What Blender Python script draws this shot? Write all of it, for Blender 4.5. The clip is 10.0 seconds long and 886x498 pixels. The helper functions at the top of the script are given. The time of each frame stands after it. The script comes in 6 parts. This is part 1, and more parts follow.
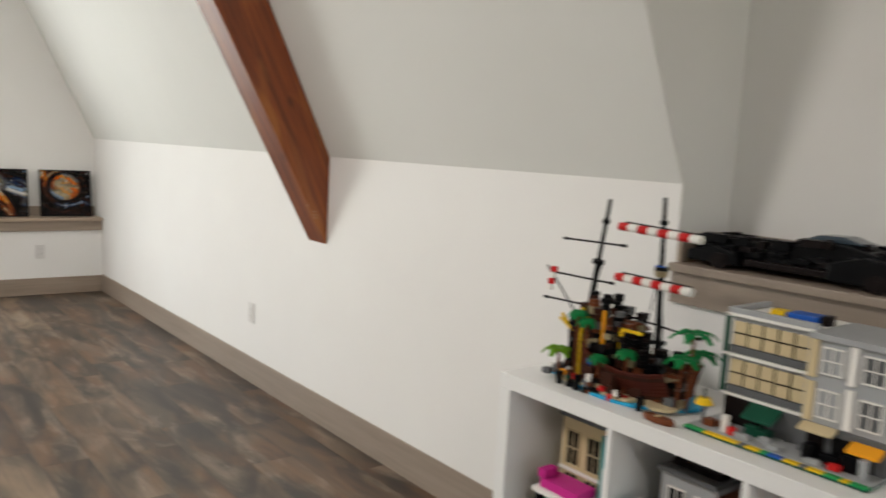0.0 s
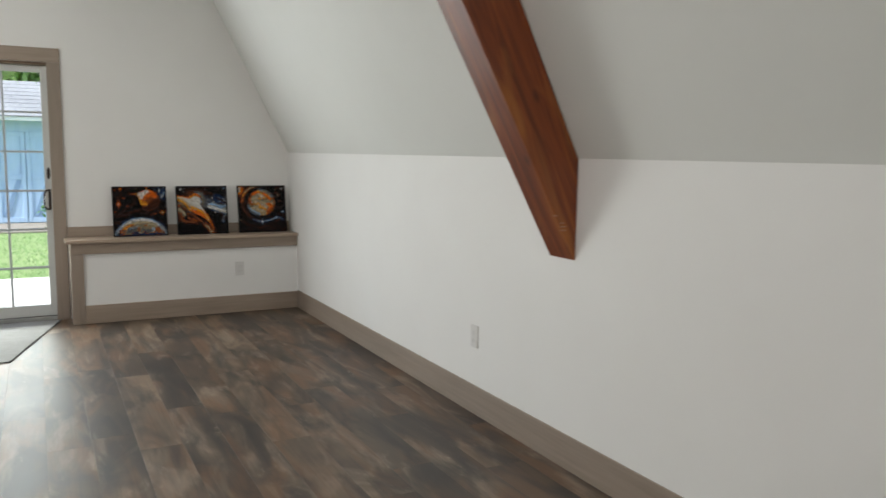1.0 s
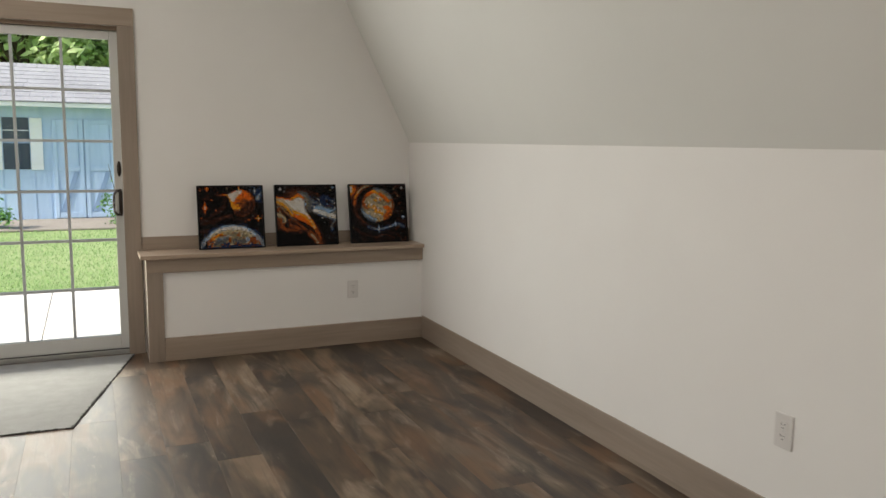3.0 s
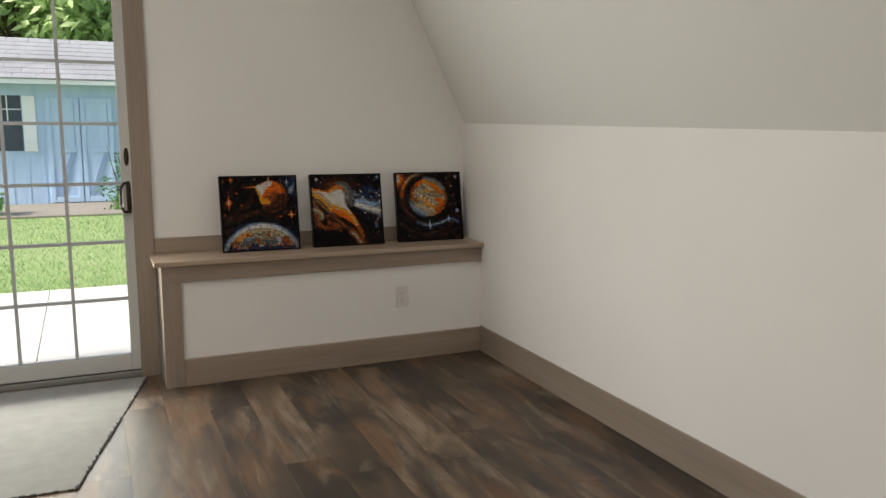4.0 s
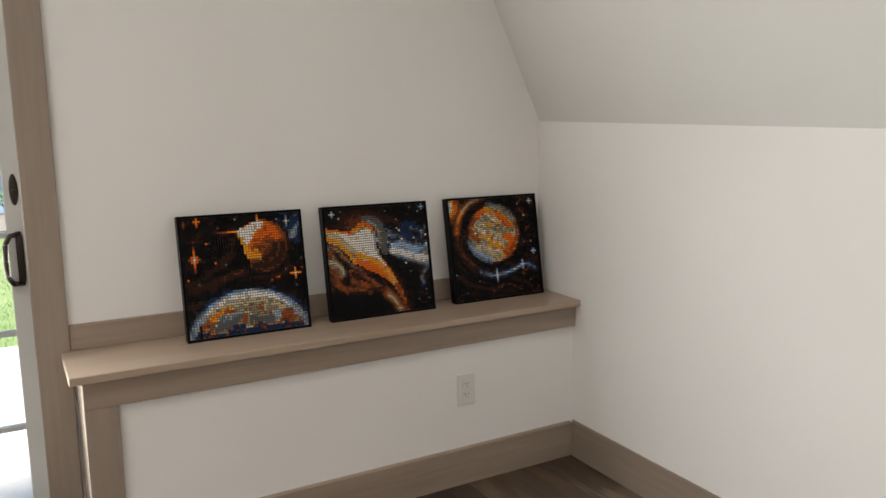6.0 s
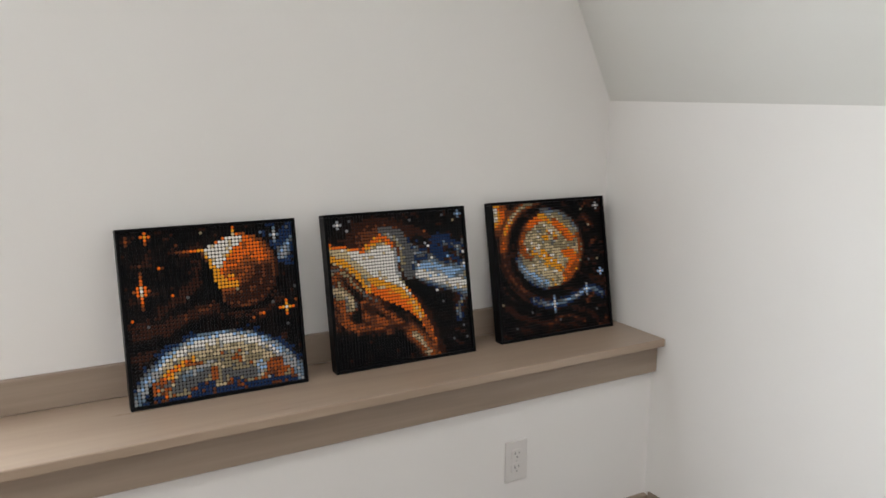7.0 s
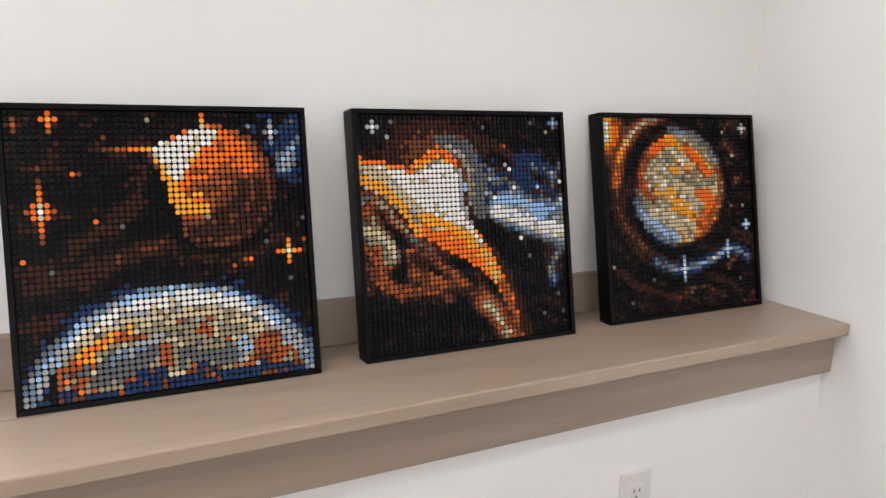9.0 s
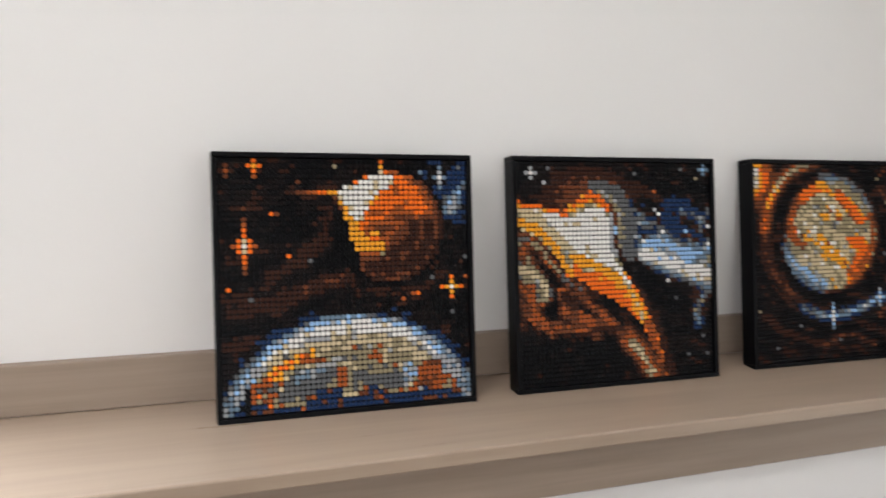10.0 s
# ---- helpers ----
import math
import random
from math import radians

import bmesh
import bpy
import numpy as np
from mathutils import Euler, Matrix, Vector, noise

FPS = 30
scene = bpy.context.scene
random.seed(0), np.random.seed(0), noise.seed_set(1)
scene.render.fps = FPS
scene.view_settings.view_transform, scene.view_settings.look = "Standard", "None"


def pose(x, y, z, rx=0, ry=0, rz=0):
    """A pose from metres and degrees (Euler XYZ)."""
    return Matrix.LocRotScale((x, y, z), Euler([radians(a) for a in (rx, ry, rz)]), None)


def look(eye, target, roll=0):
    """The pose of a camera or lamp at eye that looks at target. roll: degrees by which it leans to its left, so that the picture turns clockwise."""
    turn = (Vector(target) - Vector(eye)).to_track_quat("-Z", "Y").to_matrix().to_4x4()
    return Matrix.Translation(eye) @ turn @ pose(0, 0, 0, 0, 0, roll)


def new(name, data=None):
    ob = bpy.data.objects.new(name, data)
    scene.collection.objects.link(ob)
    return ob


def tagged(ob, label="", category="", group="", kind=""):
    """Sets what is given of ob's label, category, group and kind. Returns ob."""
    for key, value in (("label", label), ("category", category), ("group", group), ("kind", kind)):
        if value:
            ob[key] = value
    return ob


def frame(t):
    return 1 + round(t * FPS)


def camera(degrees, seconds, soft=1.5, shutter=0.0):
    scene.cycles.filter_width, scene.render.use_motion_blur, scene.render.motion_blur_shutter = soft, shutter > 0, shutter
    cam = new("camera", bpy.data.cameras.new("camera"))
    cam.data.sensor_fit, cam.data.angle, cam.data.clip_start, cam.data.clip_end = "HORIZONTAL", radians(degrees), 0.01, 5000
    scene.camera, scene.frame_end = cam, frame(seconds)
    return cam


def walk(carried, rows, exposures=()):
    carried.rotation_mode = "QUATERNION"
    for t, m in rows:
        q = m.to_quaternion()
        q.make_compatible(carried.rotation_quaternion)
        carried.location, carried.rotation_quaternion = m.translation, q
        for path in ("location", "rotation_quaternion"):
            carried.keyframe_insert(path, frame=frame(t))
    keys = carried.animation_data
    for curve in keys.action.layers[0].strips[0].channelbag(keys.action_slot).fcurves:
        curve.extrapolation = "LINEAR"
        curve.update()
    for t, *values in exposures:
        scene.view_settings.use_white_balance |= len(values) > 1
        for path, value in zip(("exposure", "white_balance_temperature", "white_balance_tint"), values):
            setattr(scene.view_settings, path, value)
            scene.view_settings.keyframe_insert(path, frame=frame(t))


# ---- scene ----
cam = camera(59.2, 10.0, soft=1.5, shutter=0.3)
PATH = [
    (0, (-0.611, -0.182, 1.352), (0.628, 1.369, 1.107), 3.2),
    (0.2, (-0.615, -0.043, 1.353), (0.516, 1.586, 1.096), 2.2),
    (0.4, (-0.624, 0.102, 1.332), (0.445, 1.775, 1.095), 2.0),
    (0.5, (-0.639, 0.158, 1.33), (0.415, 1.841, 1.096), 1.7),
    (1, (-0.683, 0.493, 1.317), (0.236, 2.253, 1.073), 0.8),
    (1.5, (-0.737, 0.88, 1.312), (0.088, 2.685, 1.066), 0.7),
    (2, (-0.772, 1.268, 1.321), (0.056, 3.072, 1.07), -0.8),
    (2.5, (-0.749, 1.683, 1.302), (0.082, 3.484, 1.043), 0.2),
    (2.7, (-0.744, 1.846, 1.308), (0.073, 3.653, 1.049), 0.9),
    (3.8, (-0.792, 2.772, 1.304), (0.027, 4.568, 0.982), 0.4),
    (4, (-0.776, 2.943, 1.326), (0.044, 4.738, 0.997), 0.6),
    (4.5, (-0.71, 3.337, 1.332), (0.162, 5.108, 1.011), -0.7),
    (5, (-0.708, 3.748, 1.324), (0.284, 5.454, 1.002), -0.4),
    (5.5, (-0.672, 4.156, 1.34), (0.295, 5.878, 1.019), 0.6),
    (5.7, (-0.669, 4.332, 1.356), (0.299, 6.049, 1.017), -0.1),
    (6.8, (-0.424, 5.142, 1.322), (0.571, 6.836, 0.947), 0.5),
    (7, (-0.378, 5.282, 1.317), (0.605, 6.98, 0.928), 0.6),
    (7.5, (-0.301, 5.637, 1.276), (0.722, 7.307, 0.872), 0.8),
    (8, (-0.208, 5.842, 1.138), (0.755, 7.547, 0.728), 2.4),
    (8.5, (-0.154, 5.923, 1.06), (0.786, 7.642, 0.659), 2.4),
    (9, (-0.146, 5.93, 1.054), (0.805, 7.644, 0.657), 1.7),
    (9.5, (-0.163, 5.918, 1.059), (0.737, 7.662, 0.675), 2.0),
    (9.7, (-0.186, 5.902, 1.074), (0.634, 7.687, 0.696), 1.9),
    (10, (-0.237, 5.888, 1.103), (0.447, 7.732, 0.738), 2.2),
]
EXPOSURES = [(0.0, 1.45, 6500, 11), (1.0, 0.94, 6250, 9), (1.5, 0.86, 6350, 10), (2.5, 0.77, 6800, 12), (4.0, 0.65, 6900, 13), (5.5, 0.89, 6800, 14), (7.0, 1.40, 6250, 13), (7.5, 1.56, 6000, 12), (9.0, 2.00, 6100, 15), (10.0, 1.87, 6100, 14)]
walk(cam, [(t, look(eye, target, roll)) for t, eye, target, roll in PATH], EXPOSURES)

# ---- world, sun and window light ----
world = bpy.data.worlds.new("sky")
scene.world = world
world.use_nodes = True
wn = world.node_tree.nodes
sky = wn.new("ShaderNodeTexSky")
sky.sky_type, sky.sun_disc = 'NISHITA', False
sky.sun_elevation, sky.sun_rotation = radians(44), radians(247)
wn["Background"].inputs["Strength"].default_value = 0.15
world.node_tree.links.new(sky.outputs["Color"], wn["Background"].inputs["Color"])

sun_lamp = bpy.data.lights.new("sun", 'SUN')
sun_lamp.energy, sun_lamp.angle, sun_lamp.color = 5.0, radians(6), (1.0, 0.97, 0.92)
new("sun", sun_lamp).matrix_world = look((-15, 9.0, 13), (-1, 12, 0))


def opening_light(name, place, target, width, height, watts, colour):
    lamp = bpy.data.lights.new(name, 'AREA')
    lamp.shape, lamp.size, lamp.size_y = 'RECTANGLE', width, height
    lamp.energy, lamp.color = watts, colour
    ob = new(name, lamp)
    ob.matrix_world = look(place, target)
    return ob


# Daylight that enters by the glass door (sky above, bright paving below), and an added fill lamp at the unseen rear.
opening_light("door_sky", (-1.48, 7.07, 1.45), (-1.48, 0, 0.9), 1.74, 0.85, 14.5, (0.94, 0.98, 1.0))
opening_light("door_ground_bounce", (-1.48, 7.02, 0.55), (-1.48, 0, 2.0), 1.74, 0.85, 19.0, (0.97, 1.0, 0.93))
opening_light("rear_fill", (-1.2, -6.42, 1.6), (-1.2, 5, 1.6), 2.6, 1.7, 14.0, (1.0, 0.95, 0.91))

# ---- materials ----


class Mat:
    """A small wrapper round one node material."""

    def __init__(self, name, colour=(0.8, 0.8, 0.8), rough=0.5, metal=0.0, spec=0.5):
        self.m = bpy.data.materials.new(name)
        self.m.use_nodes = True
        self.t = self.m.node_tree
        self.b = self.t.nodes["Principled BSDF"]
        self.b.inputs["Base Color"].default_value = (*colour, 1)
        self.b.inputs["Roughness"].default_value = rough
        self.b.inputs["Metallic"].default_value = metal
        self.b.inputs["Specular IOR Level"].default_value = spec

    def node(self, kind, **values):
        n = self.t.nodes.new("ShaderNode" + kind)
        for key, value in values.items():
            n.inputs[key.replace("_", " ")].default_value = value
        return n

    def link(self, a, b):
        self.t.links.new(a, b)

    def coords(self, scale=(1, 1, 1), per_object=False):
        tc = self.node("TexCoord")
        mp = self.node("Mapping")
        mp.inputs["Scale"].default_value = scale
        self.link(tc.outputs["Object"], mp.inputs["Vector"])
        if per_object:
            info = self.node("ObjectInfo")
            mul = self.node("Math")
            mul.operation = 'MULTIPLY'
            mul.inputs[1].default_value = 37.0
            self.link(info.outputs["Random"], mul.inputs[0])
            comb = self.node("CombineXYZ")
            for axis in "XYZ":
                self.link(mul.outputs[0], comb.inputs[axis])
            self.link(comb.outputs[0], mp.inputs["Location"])
        return mp.outputs["Vector"]

    def noise(self, vector, scale, detail=4.0, rough=0.55, distort=0.0):
        n = self.node("TexNoise", Scale=scale, Detail=detail, Roughness=rough, Distortion=distort)
        self.link(vector, n.inputs["Vector"])
        return n.outputs["Fac"]

    def ramp(self, fac, stops):
        r = self.node("ValToRGB")
        e = r.color_ramp.elements
        while len(e) < len(stops):
            e.new(0.5)
        for el, (pos, col) in zip(e, stops):
            el.position, el.color = pos, (*col, 1)
        self.link(fac, r.inputs["Fac"])
        return r.outputs["Color"]

    def mix(self, fac, a, b, kind='MIX'):
        n = self.node("Mix")
        n.data_type, n.blend_type = 'RGBA', kind
        for value, index in ((fac, 0), (a, 6), (b, 7)):
            if isinstance(value, (int, float)):
                n.inputs[index].default_value = value
            elif isinstance(value, tuple):
                n.inputs[index].default_value = (*value, 1)
            else:
                self.link(value, n.inputs[index])
        return n.outputs[2]

    def colour(self, socket):
        self.link(socket, self.b.inputs["Base Color"])
        return self

    def roughness(self, fac, low, high):
        r = self.node("MapRange")
        r.inputs["To Min"].default_value, r.inputs["To Max"].default_value = low, high
        self.link(fac, r.inputs["Value"])
        self.link(r.outputs[0], self.b.inputs["Roughness"])
        return self

    def bump(self, fac, strength, distance=0.001):
        n = self.node("Bump", Strength=strength, Distance=distance)
        self.link(fac, n.inputs["Height"])
        self.link(n.outputs["Normal"], self.b.inputs["Normal"])
        return self


def paint(name, a, b, rough=0.62, peel=0.18):
    m = Mat(name, a, rough, spec=0.35)
    v = m.coords()
    m.colour(m.ramp(m.noise(v, 1.3, 3), [(0.3, a), (0.7, b)]))
    m.roughness(m.noise(v, 6, 3), rough - 0.07, rough + 0.07)
    m.bump(m.noise(v, 260, 2), peel, 0.0006)
    return m.m


def grained(name, dark, mid, light, along, rough, grain=1.0, blotch=0.4):
    """Wood with streaks along one axis ('x', 'y' or 'z')."""
    m = Mat(name, mid, rough)
    fine = {'x': (2.5, 60, 60), 'y': (60, 2.5, 60), 'z': (60, 60, 2.5)}[along]
    slow = {'x': (0.8, 8, 8), 'y': (8, 0.8, 8), 'z': (8, 8, 0.8)}[along]
    f = m.noise(m.coords(fine), 1.0, 5, 0.6, 0.3)
    s = m.noise(m.coords(slow), 1.0, 4, 0.6, 0.6)
    base = m.ramp(s, [(0.28, dark), (0.5, mid), (0.75, light)])
    streak = m.ramp(f, [(0.3, tuple(c * 0.72 for c in mid)), (0.7, light)])
    m.colour(m.mix(blotch * grain, base, streak))
    m.roughness(f, rough - 0.08, rough + 0.1)
    m.bump(f, 0.25 * grain, 0.0008)
    return m.m


def plastic(name, colour, rough=0.22, spec=0.4):
    m = Mat(name, colour, rough, spec=spec)
    v = m.coords()
    m.roughness(m.noise(v, 40, 2), rough - 0.05, rough + 0.08)
    m.bump(m.noise(v, 120, 2), 0.05, 0.0003)
    return m.m


WALL = paint("wall_paint", (0.80, 0.785, 0.765), (0.83, 0.82, 0.80))
CEIL = paint("ceiling_paint", (0.73, 0.73, 0.70), (0.76, 0.76, 0.73), 0.75, 0.25)
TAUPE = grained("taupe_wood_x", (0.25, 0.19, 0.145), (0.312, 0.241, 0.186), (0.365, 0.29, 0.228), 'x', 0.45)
TAUPE_Y = grained("taupe_wood_y", (0.225, 0.175, 0.138), (0.285, 0.225, 0.18), (0.34, 0.275, 0.222), 'y', 0.48)
TAUPE_Z = grained("taupe_wood_z", (0.225, 0.175, 0.138), (0.285, 0.225, 0.18), (0.34, 0.275, 0.222), 'z', 0.48)
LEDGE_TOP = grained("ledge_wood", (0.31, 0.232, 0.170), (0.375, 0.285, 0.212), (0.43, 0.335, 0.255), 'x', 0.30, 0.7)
JAMB = grained("brown_jamb_wood", (0.13, 0.085, 0.05), (0.18, 0.12, 0.075), (0.23, 0.16, 0.10), 'z', 0.5)
WHITE_VINYL = plastic("door_vinyl", (0.56, 0.56, 0.54), 0.38)
GRILLE = plastic("grille_vinyl", (0.45, 0.47, 0.48), 0.4)
BRONZE = Mat("dark_bronze", (0.045, 0.035, 0.03), 0.38, 0.7).m
CHROME = Mat("brushed_steel", (0.6, 0.6, 0.58), 0.3, 1.0).m
ALU = Mat("aluminium_sill", (0.45, 0.45, 0.43), 0.45, 0.9).m
OUTLET = plastic("outlet_plastic", (0.68, 0.66, 0.64), 0.35)
SLOT = Mat("slot_black", (0.02, 0.02, 0.02), 0.6).m
LAMINATE = plastic("white_laminate", (0.82, 0.82, 0.81), 0.34)
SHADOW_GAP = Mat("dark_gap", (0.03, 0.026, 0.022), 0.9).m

glass = bpy.data.materials.new("door_glass")
glass.use_nodes = True
gb = glass.node_tree.nodes["Principled BSDF"]
gb.inputs["Base Color"].default_value = (0.97, 0.99, 0.985, 1)
gb.inputs["Roughness"].default_value = 0.0
gb.inputs["IOR"].default_value = 1.05
gb.inputs["Transmission Weight"].default_value = 1.0
GLASS = glass


def beam_material():
    m = Mat("red_stained_timber", (0.2, 0.06, 0.02), 0.36)
    tc = m.node("TexCoord")
    turn = m.node("Mapping")
    turn.inputs["Rotation"].default_value = (0, math.atan(0.5), 0)
    m.link(tc.outputs["Object"], turn.inputs["Vector"])

    def along(scale):
        mp = m.node("Mapping")
        mp.inputs["Scale"].default_value = scale
        m.link(turn.outputs["Vector"], mp.inputs["Vector"])
        return mp.outputs["Vector"]
    rings = m.noise(along((16, 16, 1.3)), 1.0, 5, 0.6, 1.1)
    fine = m.noise(along((110, 110, 3.5)), 1.0, 4, 0.6)
    big = m.noise(along((7, 7, 1.5)), 1.0, 3, 0.5, 0.8)
    base = m.ramp(rings, [(0.32, (0.085, 0.013, 0.003)), (0.47, (0.175, 0.033, 0.007)), (0.58, (0.25, 0.054, 0.010)), (0.70, (0.36, 0.105, 0.018))])
    base = m.mix(0.30, base, m.ramp(fine, [(0.3, (0.09, 0.018, 0.005)), (0.7, (0.27, 0.080, 0.018))]))
    base = m.mix(m.ramp(big, [(0.52, (0, 0, 0)), (0.68, (0.65, 0.65, 0.65))]), base, (0.42, 0.150, 0.030))
    vor = m.node("TexVoronoi", Scale=1.0)
    m.link(along((5.5, 5.5, 2.6)), vor.inputs["Vector"])
    knots = m.ramp(vor.outputs["Distance"], [(0.03, (0.8, 0.8, 0.8)), (0.10, (0, 0, 0))])
    m.colour(m.mix(knots, base, (0.030, 0.006, 0.003)))
    m.roughness(fine, 0.36, 0.55)
    m.bump(rings, 0.2, 0.001)
    return m.m


def plank_material():
    m = Mat("floor_plank", (0.12, 0.09, 0.07), 0.45, spec=0.55)
    blotch = m.noise(m.coords((4.2, 1.15, 1), True), 1.0, 3, 0.5, 0.9)
    rust = m.noise(m.coords((5.5, 1.5, 1), True), 1.1, 3, 0.5, 0.7)
    pale = m.noise(m.coords((7.0, 1.9, 1), True), 1.0, 4, 0.55, 1.0)
    dirt = m.noise(m.coords((5.0, 1.4, 1), True), 1.3, 3, 0.5, 0.8)
    streak = m.noise(m.coords((80, 2.2, 1), True), 1.0, 4, 0.6, 0.5)
    scuff = m.noise(m.coords((46, 9.0, 1), True), 1.0, 4, 0.7, 1.4)
    info = m.node("ObjectInfo")
    tone = m.ramp(info.outputs["Random"], [(0.0, (0.019, 0.014, 0.012)), (0.18, (0.150, 0.098, 0.058)), (0.36, (0.024, 0.019, 0.017)), (0.55, (0.185, 0.124, 0.075)), (0.75, (0.040, 0.032, 0.028)), (1.0, (0.27, 0.19, 0.118))])
    base = m.mix(0.50, tone, m.ramp(blotch, [(0.32, (0.016, 0.012, 0.010)), (0.45, (0.052, 0.037, 0.027)), (0.56, (0.140, 0.098, 0.066)), (0.70, (0.24, 0.178, 0.122))]))
    base = m.mix(m.ramp(rust, [(0.48, (0, 0, 0)), (0.62, (0.65, 0.65, 0.65))]), base, (0.155, 0.078, 0.035))
    base = m.mix(m.ramp(pale, [(0.52, (0, 0, 0)), (0.68, (0.60, 0.60, 0.60))]), base, (0.27, 0.212, 0.158))
    base = m.mix(m.ramp(dirt, [(0.36, (0.8, 0.8, 0.8)), (0.56, (0, 0, 0))]), base, (0.018, 0.015, 0.014))
    base = m.mix(m.ramp(streak, [(0.36, (0.26, 0.26, 0.26)), (0.50, (0, 0, 0))]), base, (0.030, 0.021, 0.016))
    worn = m.mix(1.0, m.ramp(scuff, [(0.58, (0, 0, 0)), (0.66, (1, 1, 1))]), m.ramp(pale, [(0.54, (0, 0, 0)), (0.62, (0.5, 0.5, 0.5))]), 'MULTIPLY')
    m.colour(m.mix(worn, base, (0.30, 0.25, 0.19)))
    m.roughness(blotch, 0.40, 0.54)
    m.bump(streak, 0.15, 0.0006)
    return m.m


def speckled(name, a, b, scale, rough=0.9, strength=0.5, distance=0.003):
    m = Mat(name, a, rough, spec=0.25)
    v = m.coords()
    n = m.noise(v, scale, 5, 0.7)
    m.colour(m.mix(0.4, m.ramp(n, [(0.3, a), (0.7, b)]), m.ramp(m.noise(v, scale * 0.06, 3), [(0.3, a), (0.7, b)])))
    m.bump(n, strength, distance)
    return m.m


BEAM = beam_material()
PLANK = plank_material()
MAT_GREY = speckled("grey_mat", (0.23, 0.225, 0.21), (0.33, 0.325, 0.31), 220)
MAT_EDGE = speckled("frayed_edge", (0.03, 0.028, 0.026), (0.09, 0.085, 0.08), 150)
CONCRETE = speckled("patio_concrete", (0.60, 0.57, 0.52), (0.72, 0.69, 0.64), 30)
PAD = speckled("shed_pad", (0.20, 0.175, 0.145), (0.30, 0.265, 0.225), 14)
GROUND = speckled("lawn_ground", (0.17, 0.27, 0.09), (0.33, 0.37, 0.18), 5)
SHED_BLUE = grained("blue_shed_paint", (0.36, 0.50, 0.68), (0.42, 0.56, 0.72), (0.47, 0.60, 0.76), 'z', 0.6, 0.6)
SHED_TRIM = paint("shed_white", (0.72, 0.73, 0.72), (0.8, 0.8, 0.8))
SHED_LINE = Mat("shed_joint", (0.23, 0.33, 0.48), 0.7).m
SHINGLE = speckled("shingle_grey", (0.20, 0.20, 0.21), (0.36, 0.36, 0.37), 14)
DARK_PANE = Mat("dark_pane", (0.04, 0.06, 0.08), 0.12).m
BARK = speckled("bark", (0.06, 0.045, 0.03), (0.12, 0.09, 0.065), 20)


def leaf_material(name, dark, light):
    m = Mat(name, dark, 0.6)
    geo = m.node("NewGeometry")
    tone = m.ramp(geo.outputs["Random Per Island"], [(0.0, dark), (0.6, light), (1.0, tuple(min(1, c * 1.5) for c in light))])
    m.colour(tone)
    # thin leaves let light through
    through_leaf, both = m.node("BsdfTranslucent"), m.node("MixShader", Fac=0.65)
    m.link(tone, through_leaf.inputs["Color"])
    m.link(m.b.outputs[0], both.inputs[1])
    m.link(through_leaf.outputs[0], both.inputs[2])
    m.link(both.outputs[0], m.t.nodes["Material Output"].inputs["Surface"])
    return m.m


LEAF = leaf_material("tree_leaf", (0.36, 0.50, 0.21), (0.60, 0.72, 0.40))
BUSH = leaf_material("bush_leaf", (0.05, 0.13, 0.04), (0.16, 0.32, 0.10))
BLADE = leaf_material("grass_blade", (0.16, 0.28, 0.09), (0.29, 0.42, 0.17))

# Plastic colours of the brick models and the mosaic tiles.
TINT = dict(
    black=(0.0025, 0.0026, 0.0034), soot=(0.009, 0.006, 0.006), coffee=(0.044, 0.016, 0.010), brown=(0.155, 0.048, 0.020),
    rust=(0.36, 0.088, 0.020), orange=(0.88, 0.165, 0.012), amber=(0.88, 0.37, 0.022), tan=(0.60, 0.49, 0.30), dtan=(0.30, 0.25, 0.15),
    white=(0.82, 0.80, 0.76), lgrey=(0.36, 0.37, 0.38), dgrey=(0.12, 0.125, 0.13), sky=(0.30, 0.50, 0.78), sand=(0.15, 0.22, 0.30),
    navy=(0.015, 0.035, 0.10), sea=(0.03, 0.38, 0.66), red=(0.55, 0.02, 0.02), yellow=(0.80, 0.52, 0.02), green=(0.02, 0.30, 0.09),
    lime=(0.20, 0.42, 0.03), dgreen=(0.012, 0.075, 0.045), teal=(0.02, 0.26, 0.27), maroon=(0.075, 0.017, 0.011), magenta=(0.55, 0.03, 0.25), blue=(0.02, 0.10, 0.42))
TINTS = {k: plastic("plastic_" + k, c, 0.34, 0.10) for k, c in TINT.items()}

# ---- mesh helpers ----


def part(name, bm, material, parent=None, label=""):
    """Links a bmesh as one mesh object, under a thing or a part where one is given."""
    me = bpy.data.meshes.new(name)
    bm.to_mesh(me)
    bm.free()
    for m in (material if isinstance(material, (list, tuple)) else [material]):
        me.materials.append(m)
    ob = new(name, me)
    if parent is not None:
        ob.parent = parent
    if label:
        ob["label"] = label
    return ob


def thing(name, label, category, group="", at=(0, 0, 0)):
    ob = new(name)
    ob.location = at
    ob.empty_display_size = 0.05
    return tagged(ob, label, category, group)


def box(x0, y0, z0, x1, y1, z1, bevel=0.0, bm=None, segments=2):
    own = bmesh.new()
    r = bmesh.ops.create_cube(own, size=1.0)
    for v in r["verts"]:
        v.co = ((x0 + x1) / 2 + v.co.x * (x1 - x0), (y0 + y1) / 2 + v.co.y * (y1 - y0), (z0 + z1) / 2 + v.co.z * (z1 - z0))
    if bevel:
        bmesh.ops.bevel(own, geom=own.edges[:], offset=bevel, segments=segments, profile=0.5, affect='EDGES')
    return own if bm is None else joined(bm, own)


def joined(bm, other):
    me = bpy.data.meshes.new("piece")
    other.to_mesh(me)
    other.free()
    bm.from_mesh(me)
    bpy.data.meshes.remove(me)
    return bm


